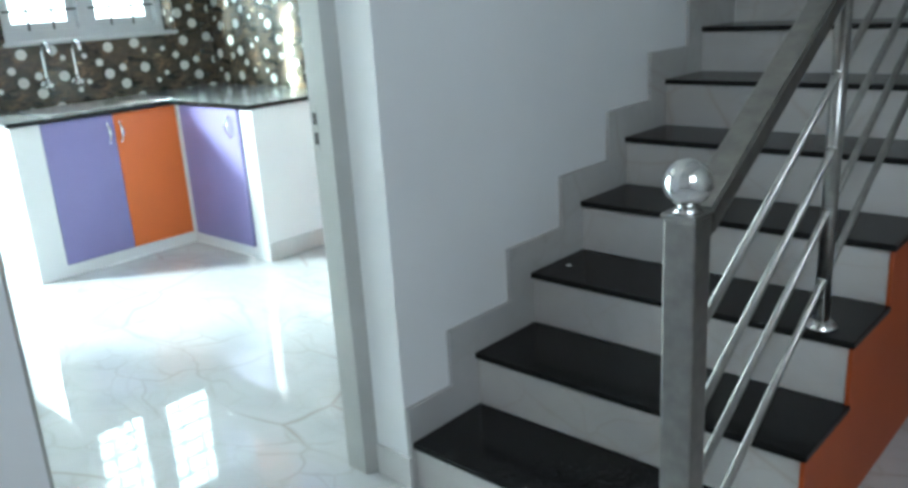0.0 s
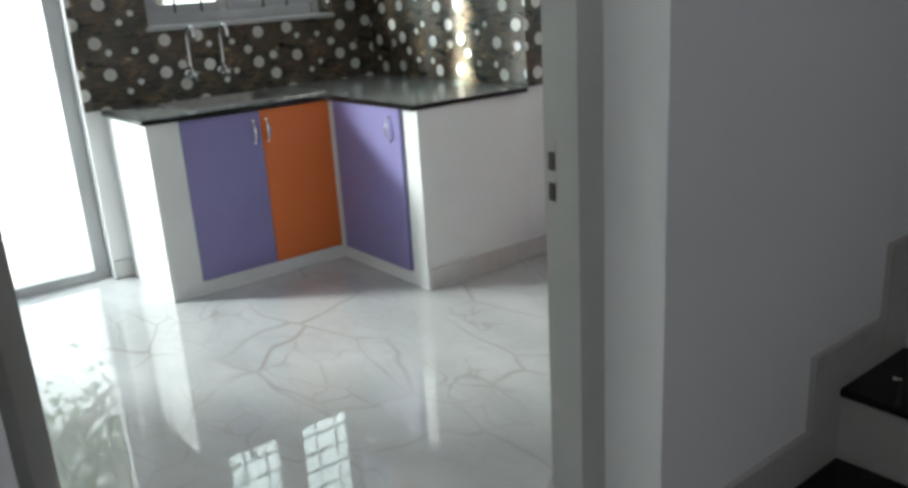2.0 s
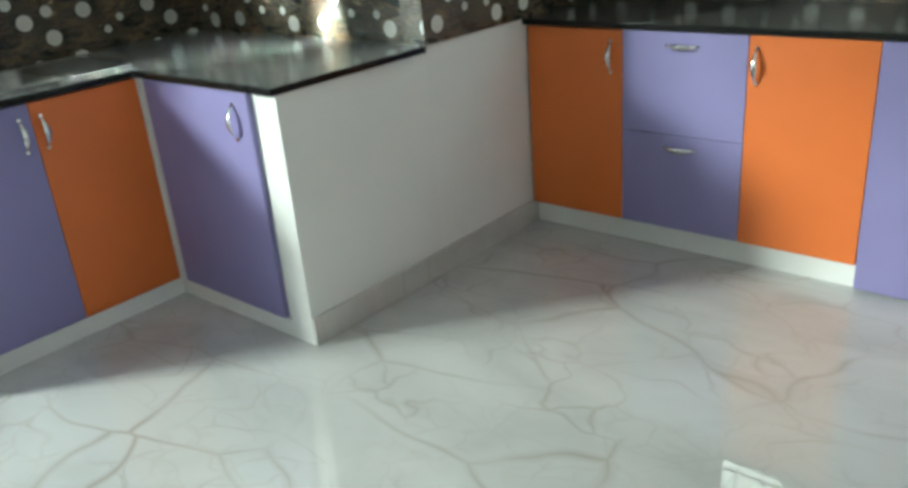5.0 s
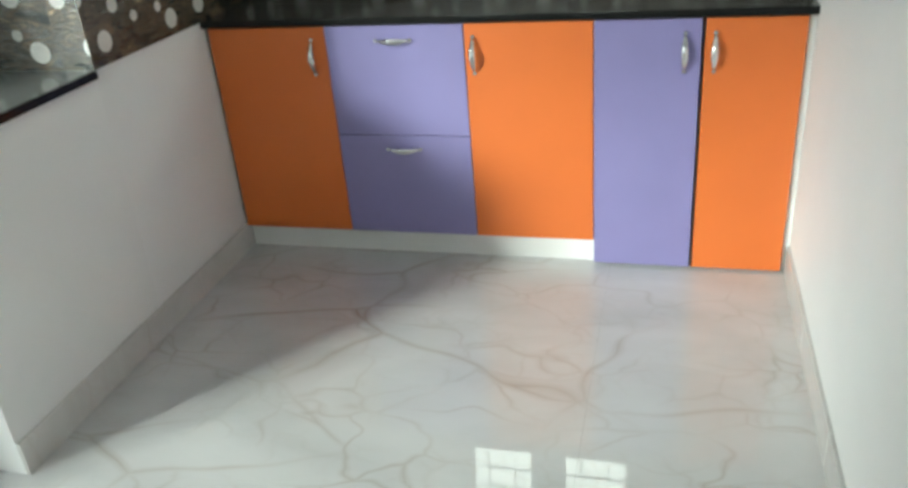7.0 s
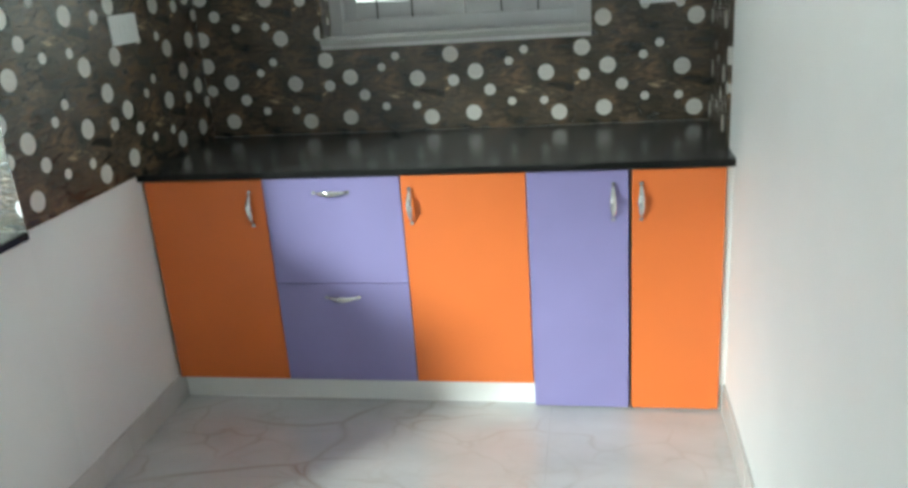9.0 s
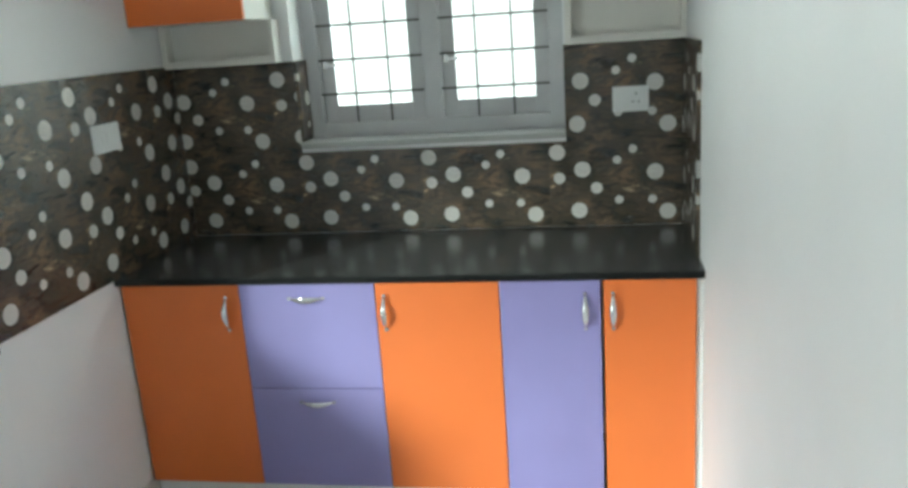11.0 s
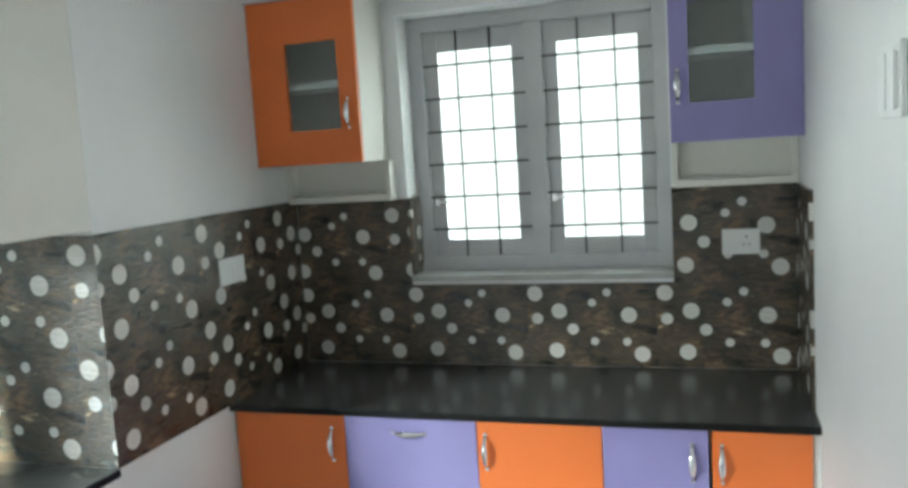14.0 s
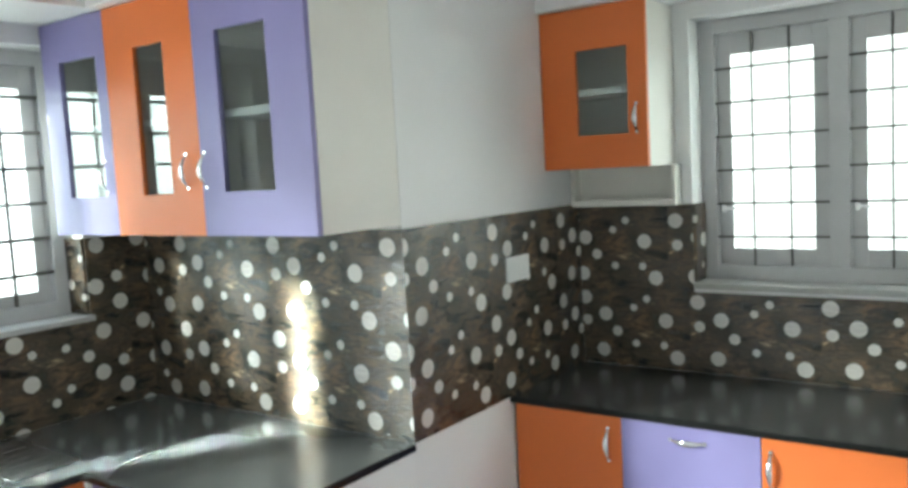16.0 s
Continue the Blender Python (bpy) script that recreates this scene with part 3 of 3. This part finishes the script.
loft_s = solid("loft_slab_sink", boxes((-3.329, -2.9, 2.332, -2.95, -1.601, 2.40), bevel=0.003), WALL, "white plastered loft slab over the sink window", "loft")


# ---------------------------------------------------------------- windows
def window(name, axis, face, a0, a1, z0, z1, inward, rail, bar, label):
    """Two-light casement: frame, mullion, sashes with glass, and an iron grille of flat and round bars on the room side.
    axis: the way the wall runs; face: the frame's room face; inward: +1 or -1 towards the room."""
    w = thing(name, ((a0 + a1) / 2, face, z0) if axis == "x" else (face, (a0 + a1) / 2, z0), label, "window")
    w["kind"] = "structure"

    def b(lo, hi, d0, d1, zl, zh):
        q0, q1 = sorted((face - inward * d0, face - inward * d1))
        return (lo, q0, zl, hi, q1, zh) if axis == "x" else (q0, lo, zl, q1, hi, zh)

    fw, mid = 0.058, (a0 + a1) / 2
    part("window_frame", boxes(b(a0, a0 + fw, 0, 0.07, z0, z1), b(a1 - fw, a1, 0, 0.07, z0, z1), b(a0 + fw, a1 - fw, 0, 0.07, z0, z0 + fw),
                               b(a0 + fw, a1 - fw, 0, 0.07, z1 - fw, z1), b(mid - 0.035, mid + 0.035, 0, 0.07, z0 + fw, z1 - fw), bevel=0.003), FRAME, w)
    for s0, s1 in ((a0 + fw, mid - 0.035), (mid + 0.035, a1 - fw)):
        sw = 0.056
        sash = part("sash", boxes(b(s0 + 0.002, s0 + sw, 0.03, 0.062, z0 + fw, z1 - fw), b(s1 - sw, s1 - 0.002, 0.03, 0.062, z0 + fw, z1 - fw),
                                  b(s0 + sw, s1 - sw, 0.03, 0.062, z0 + fw, z0 + fw + rail), b(s0 + sw, s1 - sw, 0.03, 0.062, z1 - fw - 0.082, z1 - fw), bevel=0.002), FRAME, w)
        pane = part("pane", boxes(b(s0 + sw, s1 - sw, 0.044, 0.048, z0 + fw + rail, z1 - fw - 0.082)), GLASS, sash)
        pane.visible_shadow = False
        latch = bmesh.new()
        box(latch, *b(s0 + 0.012, s0 + 0.03, 0.022, 0.03, z0 + 0.27, z0 + 0.30))
        box(latch, *b(s0 + 0.016, s0 + 0.07, 0.016, 0.022, z0 + 0.28, z0 + 0.29))
        part("latch", latch, CHROME, sash)
        n = 6
        for k in range(n):
            z = z0 + 0.172 + k * 0.133
            part("grille_bar", boxes(b(s0, s1, 0.008, 0.016, z - bar, z + bar)), IRON, w)
        for k in (1, 2):
            a = s0 + (s1 - s0) * k / 3
            part("grille_rod", boxes(b(a - bar * 0.85, a + bar * 0.85, 0.016, 0.022, z0 + fw, z1 - fw)), IRON, w)
    return w


window("window_1", "x", 0.120, *NWIN, -1, 0.066, 0.0042, "grey painted casement window with an iron grille")
window("window_2", "y", -3.45, *WWIN, 1, 0.045, 0.0068, "grey painted casement window with an iron grille over the sink")
sill_1 = solid("sill_north", boxes((-1.4768, -0.014, 1.210, -0.4522, 0.119, 1.2335), bevel=0.003), DOORFRAME, "grey painted stone window sill")
sill_2 = solid("sill_west", boxes((-3.449, -2.545, 1.229, -3.311, -1.455, 1.251), bevel=0.003), FRAME, "grey painted stone window sill over the sink")

# garden door frame, with no leaf in view; unseen far jamb and head suit the light
fx0, fx1 = -3.50, -3.41
door_frame_1 = solid("door_frame_garden", boxes((fx0, -2.985, 0.05, fx1, -2.91, 2.32), (fx0, -4.95, 0.05, fx1, -4.875, 2.32), (fx0, -4.875, 2.245, fx1, -2.985, 2.32),
                                                (fx0, -4.95, 0.0, fx1, -2.91, 0.05), bevel=0.004), FRAME, "white painted frame of the open garden door", "door frame")


def inner_jamb(y, s):
    """One side of the doorway frame; s points from the opening into the wall."""
    bm = bmesh.new()
    prof = [(-0.014, 0.0), (0.066, 0.0), (0.090, (0.028 if s < 0 else 0.039) * s), (0.090, 0.06 * s), (-0.014, 0.06 * s)]
    lo = [bm.verts.new((x, y + dy, 0)) for x, dy in prof]
    hi = [bm.verts.new((x, y + dy, 2.12)) for x, dy in prof]
    for k in range(5):
        bm.faces.new((lo[k], lo[(k + 1) % 5], hi[(k + 1) % 5], hi[k]))
    bm.faces.new(lo[::-1])
    bm.faces.new(hi)
    return bm


door_frame = thing("door_frame", (0.03, -3.44, 0), "grey enamelled wooden frame of the open kitchen doorway", "door frame")
door_frame["kind"] = "structure"
part("jamb", inner_jamb(-2.995, 1), DOORFRAME, door_frame)
part("jamb", inner_jamb(-3.850, -1), DOORFRAME, door_frame)
part("head", boxes((-0.014, -3.850, 2.06, 0.090, -2.995, 2.12), bevel=0.003), DOORFRAME, door_frame)
part("strike_plate", boxes((-0.006, -2.9956, 0.985, 0.014, -2.9948, 1.11)), DOORFRAME, door_frame)
for z in (1.003, 1.057):
    part("strike_slot", boxes((-0.002, -2.9985, z, 0.011, -2.9957, z + 0.032)), DARK, door_frame, "dark latch slot")

# ---------------------------------------------------------------- stair
RISE, GO, Y0, Z0, XL, XR, NSTEP = 0.1737, 0.2915, -2.950, 0.143, 0.220, 1.226, 10
stair = thing("staircase", (0.75, -2.6, 0), "marble-faced stair with black granite treads", "stairs")
stair["kind"] = "structure"
for i in range(NSTEP):
    y, z = Y0 + i * GO, Z0 + i * RISE
    zb = z - RISE if i else 0.0
    part("riser", boxes((XL + 0.002, y + 0.012, zb, XR - 0.012, y + 0.03, z - 0.020)), RISER, stair, "pale veined marble riser" if i == 0 else "")
    part("tread", boxes((XL + 0.002, y, z - 0.019, XR, y + GO + 0.012, z), bevel=0.004), GRANITE, stair, "black granite tread" if i == 0 else "")
bm = bmesh.new()
for i in range(NSTEP):
    y, z = Y0 + i * GO, Z0 + i * RISE
    box(bm, XL + 0.002, y + 0.031, 0.0 if i < 9 else 0.9, XR - 0.014, y + GO + 0.03, z - 0.02)
part("core", bm, WALL, stair)
bm = bmesh.new()
for i in range(NSTEP):
    y, z = Y0 + i * GO, Z0 + i * RISE
    box(bm, XR - 0.0135, y + 0.004, 0.0, XR - 0.003, y + GO + 0.0039, z - 0.0195)
part("side", bm, STAIR_ORANGE, stair, "orange painted side of the stair")
landing = solid("landing", boxes((XL, Y0 + NSTEP * GO + 0.014, 1.4, 3.4, 1.6, Z0 + NSTEP * RISE)), RISER, "stair landing of pale marble")
for i in range(NSTEP):
    y, z = Y0 + i * GO, Z0 + i * RISE
    part("skirting", boxes((XL - 0.002, max(y - 0.108, -2.957), max(z - RISE, 0.0), XL + 0.012, y + GO - 0.108, z + 0.108)), STAIR_SKIRT, stair, "grey marble skirting stepping up the wall" if i == 0 else "")

rail = thing("stair_railing", (1.122, -3.06, 0), "stainless steel stair railing with a ball-topped newel", "railing")
NX, NY = 1.122, -3.060
part("newel_post", boxes((NX - 0.032, NY - 0.032, 0, NX + 0.032, NY + 0.032, 0.966), bevel=0.006), STEEL, rail)
part("newel_cap", boxes((NX - 0.035, NY - 0.035, 0.9662, NX + 0.035, NY + 0.035, 0.976), bevel=0.003), STEEL, rail)
part("newel_neck", lathe(bmesh.new(), [(0.03, 0), (0.018, 0.006), (0.016, 0.014)], (NX, NY, 0.9762)), CHROME, rail)
part("newel_ball", lathe(bmesh.new(), [(0.044 * math.sin(radians(a)), -0.044 * math.cos(radians(a))) for a in range(8, 180, 12)], (NX, NY, 1.028), "z", 28), CHROME, rail)
slope = RISE / GO
yt = Y0 + 9.2 * GO


def along(y, z):
    return z + slope * (y - NY)


bm = bmesh.new()
hw, hh = 0.031, 0.027
lo = [bm.verts.new((NX + dx, NY + 0.038, along(NY + 0.038, 0.925) + dz)) for dx, dz in ((-hw, -hh), (hw, -hh), (hw, hh), (-hw, hh))]
hi = [bm.verts.new((NX + dx, yt, along(yt, 0.925) + dz)) for dx, dz in ((-hw, -hh), (hw, -hh), (hw, hh), (-hw, hh))]
for k in range(4):
    bm.faces.new((lo[k], lo[(k + 1) % 4], hi[(k + 1) % 4], hi[k]))
bm.faces.new(lo)
bm.faces.new(hi)
bmesh.ops.bevel(bm, geom=bm.edges[:], offset=0.005, segments=2, affect="EDGES")
part("handrail", bm, STEEL, rail)
for z in (0.690, 0.510, 0.357, 0.172):
    part("rod", tube(bmesh.new(), [(NX, NY + 0.036, along(NY + 0.036, z)), (NX, yt, along(yt, z))], 0.0098, 10), STEEL, rail)
for i in (2, 5, 8):
    y, z = Y0 + i * GO + 0.065, Z0 + i * RISE
    base = part("baluster", tube(bmesh.new(), [(NX, y, z + 0.004), (NX, y, along(y, 0.90))], 0.019, 14), STEEL, rail)
    part("flange", lathe(bmesh.new(), [(0.042, 0.0005), (0.042, 0.004), (0.022, 0.02)], (NX, y, z)), CHROME, base, "round steel floor flange")
    for zz in (0.690, 0.510, 0.357, 0.172):
        part("rod_boss", tube(bmesh.new(), [(NX, y - 0.014, along(y - 0.014, zz)), (NX, y + 0.014, along(y + 0.014, zz))], 0.013, 10), CHROME, base)


# a dried splash of paint on the third tread
fleck = thing("paint_fleck", (0.292, -2.243, Z0 + 2 * RISE), "small dried white paint fleck on a black granite tread", "paint fleck")
bm = bmesh.new()
for dx, dy, r in ((0, 0, 0.0065), (0.007, 0.005, 0.004), (-0.006, 0.004, 0.003)):
    lathe(bm, [(r, 0.0002), (r * 0.9, 0.0012), (r * 0.4, 0.002)], (0.292 + dx, -2.243 + dy, Z0 + 2 * RISE), "z", 12)
part("splash", bm, WALL, fleck)


# ---------------------------------------------------------------- sockets and switch
def plate(name, axis, face, a, z, w, h, sign, label, marks):
    """A screwed white wall plate with its switch or holes; sign: the way it faces."""
    s = thing(name, (a, face, z) if axis == "x" else (face, a, z), label, "socket" if name == "wall_socket" else "switch")

    def b(lo, hi, d0, d1, zl, zh):
        q0, q1 = sorted((face + sign * d0, face + sign * d1))
        return (lo, q0, zl, hi, q1, zh) if axis == "x" else (q0, lo, zl, q1, hi, zh)

    part("plate", boxes(b(a - w / 2, a + w / 2, 0.0, 0.010, z - h / 2, z + h / 2), bevel=0.003), SOCKET, s)
    part("insert", boxes(b(a - w * 0.40, a + w * 0.40, 0.0102, 0.013, z - h * 0.36, z + h * 0.36), bevel=0.001), SOCKET, s)
    for u, v, mw, mh, mat in marks:
        part("rocker" if mat is SOCKET else "hole", boxes(b(a + u - mw / 2, a + u + mw / 2, 0.0131, 0.0155, z + v - mh / 2, z + v + mh / 2)), mat, s)
    return s


HOLES = [(0.018, 0.018, 0.008, 0.006, DARK), (0.008, -0.010, 0.006, 0.006, DARK), (0.028, -0.010, 0.006, 0.006, DARK), (-0.028, -0.004, 0.018, 0.040, SOCKET)]
plate("wall_socket", "x", -0.0125, -0.216, 1.341, 0.128, 0.090, -1, "white plastic power socket with a rocker switch", HOLES)
plate("wall_socket", "y", -1.9675, -0.545, 1.349, 0.156, 0.094, 1, "white plastic power socket on the dotted tiles", [(0.03, 0.0, 0.02, 0.04, SOCKET), (0, 0, 0.02, 0.04, SOCKET), (-0.03, 0, 0.02, 0.04, SOCKET)])
plate("wall_switch", "y", XE - 0.0005, -1.63, 1.796, 0.165, 0.118, -1, "white plastic wall switch plate", [(-0.035, 0.0, 0.05, 0.09, SOCKET), (0.035, 0.0, 0.05, 0.09, SOCKET)])


# ---------------------------------------------------------------- garden beyond the door
def tree(x, y, height, spread, seed, lean):
    rnd = random.Random(seed)
    t = thing("tree", (x, y, -0.25), "leafy green garden tree", "tree", "trees in the garden")
    bm = bmesh.new()
    top = Vector((x, y, height * 0.55))
    tube(bm, [(x, y, -0.25), (x + 0.04, y, height * 0.3), tuple(top)], [0.11, 0.08, 0.05], 9)
    tips = []
    for k in range(9):
        a = 2 * math.pi * k / 9 + rnd.uniform(-0.3, 0.3)
        tip = top + Vector((0, lean, 0)) + Vector((math.cos(a) * spread * rnd.uniform(0.5, 0.9), math.sin(a) * spread * rnd.uniform(0.5, 0.9), height * rnd.uniform(0.12, 0.42)))
        start = Vector((x, y, height * rnd.uniform(0.3, 0.55)))
        tube(bm, [tuple(start), tuple(start.lerp(tip, 0.5) + Vector((0, 0, 0.15))), tuple(tip)], [0.035, 0.022, 0.008], 6)
        tips.append(tip)
    part("trunk", bm, BARK, t)
    verts, faces = [], []
    for k in range(5200):
        c = tips[k % 9] + Vector((rnd.gauss(0, 1), rnd.gauss(0, 1), rnd.gauss(0, 0.8))) * spread * 0.26
        u = Vector((rnd.uniform(-1, 1), rnd.uniform(-1, 1), rnd.uniform(-0.7, 0.4))).normalized()
        w = u.orthogonal().normalized()
        ln, wd = rnd.uniform(0.08, 0.15), rnd.uniform(0.025, 0.045)
        i = len(verts)
        verts += [c, c + u * ln * 0.5 + w * wd, c + u * ln, c + u * ln * 0.5 - w * wd]
        faces.append((i, i + 1, i + 2, i + 3))
    me = bpy.data.meshes.new("crown")
    me.from_pydata([tuple(v - Vector((x, y, -0.25))) for v in verts], [], faces)
    me.materials.append(LEAF)
    crown = new("crown", me)
    crown.parent = t


tree(-7.9, -0.9, 4.6, 1.5, 1, -1.7)


# ---------------------------------------------------------------- tiles and skirting, piece by piece
def tile_piece(parent, axis, face, sign, a0, a1, z0, z1, ua, flip, zb, k=1.0, kv=1.0):
    """One glazed tile on a wall; its print starts at ua along the wall, turned upside down where flip is set."""
    g = 0.00015
    bm = bmesh.new()
    uvl = bm.loops.layers.uv.new("tile")
    q0, q1 = face, face + sign * 0.011
    lo, hi = a0 + g, a1 - g
    corners = [(lo, z0 + g), (hi, z0 + g), (hi, z1 - g), (lo, z1 - g)]
    front = [bm.verts.new((a, q1, z) if axis == "x" else (q1, a, z)) for a, z in corners]
    back = [bm.verts.new((a, q0, z) if axis == "x" else (q0, a, z)) for a, z in corners]
    faces = [bm.faces.new(front)] + [bm.faces.new((front[k], back[k], back[(k + 1) % 4], front[(k + 1) % 4])) for k in range(4)]
    for f in faces:
        for lp in f.loops:
            a = lp.vert.co.x if axis == "x" else lp.vert.co.y
            u = (a - ua) / k if not flip else (ua - a) / k
            v = (lp.vert.co.z - zb) / kv
            lp[uvl].uv = (u, TH - v if flip else v)
    ob = new("tile", mesh_of("tile", bm, TILE))
    ob.parent = parent
    return ob


def tile_run(parent, axis, face, sign, a0, a1, start, flip=False, rows=(), hole=None, k=1.0, kv=1.0):
    tw = TW * k
    for z0, z1, base in rows:
        i = math.floor((a0 - start) / tw)
        while start + i * tw < a1 - 0.002:
            lo, hi = max(a0, start + i * tw), min(a1, start + (i + 1) * tw)
            ua = start + (i + 1) * tw if flip else start + i * tw
            i += 1
            if hi - lo < 0.004:
                continue
            if not hole or hi <= hole[0] or lo >= hole[1] or z1 <= hole[2]:
                tile_piece(parent, axis, face, sign, lo, hi, z0, z1, ua, flip, base, k, kv)
                continue
            if z0 < hole[2]:
                tile_piece(parent, axis, face, sign, lo, hi, z0, hole[2], ua, flip, base, k, kv)
            zs = max(z0, hole[2])
            if lo < hole[0]:
                tile_piece(parent, axis, face, sign, lo, hole[0], zs, z1, ua, flip, base, k, kv)
            if hi > hole[1]:
                tile_piece(parent, axis, face, sign, hole[1], hi, zs, z1, ua, flip, base, k, kv)


TOP = 1.546
LOW, HIGH = (0.872, 0.870 + TH, 0.870), (0.870 + TH, TOP, 0.870 + TH)
TV = 1.03 * TH
LOW_B, HIGH_B = (0.872, 0.870 + TV, 0.870), (0.870 + TV, 1.556, 0.870 + TV)
tile_run(wall_north, "x", -0.0005, -1, -1.9685, XE - 0.0005, -1.984, rows=(LOW,), hole=(NWIN[0], NWIN[1], 1.210))
tile_run(wall_north, "x", -0.0005, -1, -1.9685, NWIN[0] - 0.0005, -2.066, rows=(HIGH,))
tile_run(wall_north, "x", -0.0005, -1, NWIN[1] + 0.0005, XE - 0.0005, -1.984, rows=(HIGH,))
tile_run(wall_east, "y", XE - 0.0005, -1, -0.47, -0.0118, -0.49, rows=(LOW, HIGH))
tile_run(wall_block_east, "y", -1.9795, 1, -1.2115, -0.0118, -1.252, rows=(LOW_B, HIGH_B), k=1.06, kv=1.03)
tile_run(wall_north, "y", NWIN[0] - 0.0005, 1, -0.0005, 0.118, -0.3, rows=((1.235, TOP, 1.197),))
tile_run(wall_west, "x", WWIN[1] + 0.0005, -1, -3.448, -3.331, -3.6, rows=((1.253, TOP, 1.22),))
tile_run(wall_block_south, "x", -1.2005, -1, -3.3295, -1.9688, -3.124, rows=(LOW_B, HIGH_B), k=1.08, kv=1.03)
tile_run(wall_west, "y", -3.3295, 1, -2.905, -1.212, -2.864, flip=True, rows=((0.872, 0.912, 0.912 - TV), (0.912, 0.912 + TV, 0.912), (0.912 + TV, TOP, 0.912 + TV)), hole=(WWIN[0], WWIN[1], 1.228), k=1.06, kv=1.03)

for lo, hi in ((-1.87, -1.44), (-1.44, -0.97), (-0.97, -0.552)):
    b = new("skirting", mesh_of("skirting", boxes((-1.9795, lo + 0.0014, 0.0, -1.968, hi - 0.0014, 0.10), bevel=0.002), SKIRT))
    b.parent = wall_block_east
for k in range(5):
    lo, hi = -2.93 + k * 0.468, -2.93 + (k + 1) * 0.468
    b = new("skirting", mesh_of("skirting", boxes((XE - 0.0115, lo + 0.0014, 0.0, XE - 0.0005, hi - 0.0014, 0.10), bevel=0.002), SKIRT))
    b.parent = wall_east
b = new("skirting", mesh_of("skirting", boxes((-3.3295, -2.906, 0.0, -3.318, -2.814, 0.10), bevel=0.002), SKIRT))
b.parent = wall_west

b = new("skirting", mesh_of("skirting", boxes((0.092, -2.969, 0.0, XL + 0.012, -2.9585, 0.10), bevel=0.002), SKIRT))
b.parent = wall_east

FT = 0.60
tile_mesh = {}
for ix in range(-6, 6):
    for iy in range(-12, 4):
        x0, y0 = max(ix * FT, -3.50), iy * FT
        x1, y1 = min((ix + 1) * FT, 3.4), min((iy + 1) * FT, 1.6)
        if y0 >= 1.6 or y1 <= -7.0 or (x1 <= 0 and (y1 <= -5.4 or y0 >= 0)):
            continue
        key = (round(x1 - x0, 3), round(y1 - y0, 3))
        if key not in tile_mesh:
            tile_mesh[key] = mesh_of("floor_tile", boxes((0.0002, 0.0002, -0.012, key[0] - 0.0002, key[1] - 0.0002, 0.0)), FLOOR)
        ob = new("floor_tile", tile_mesh[key])
        ob.location = (x0, y0, 0)
        ob.parent = floor
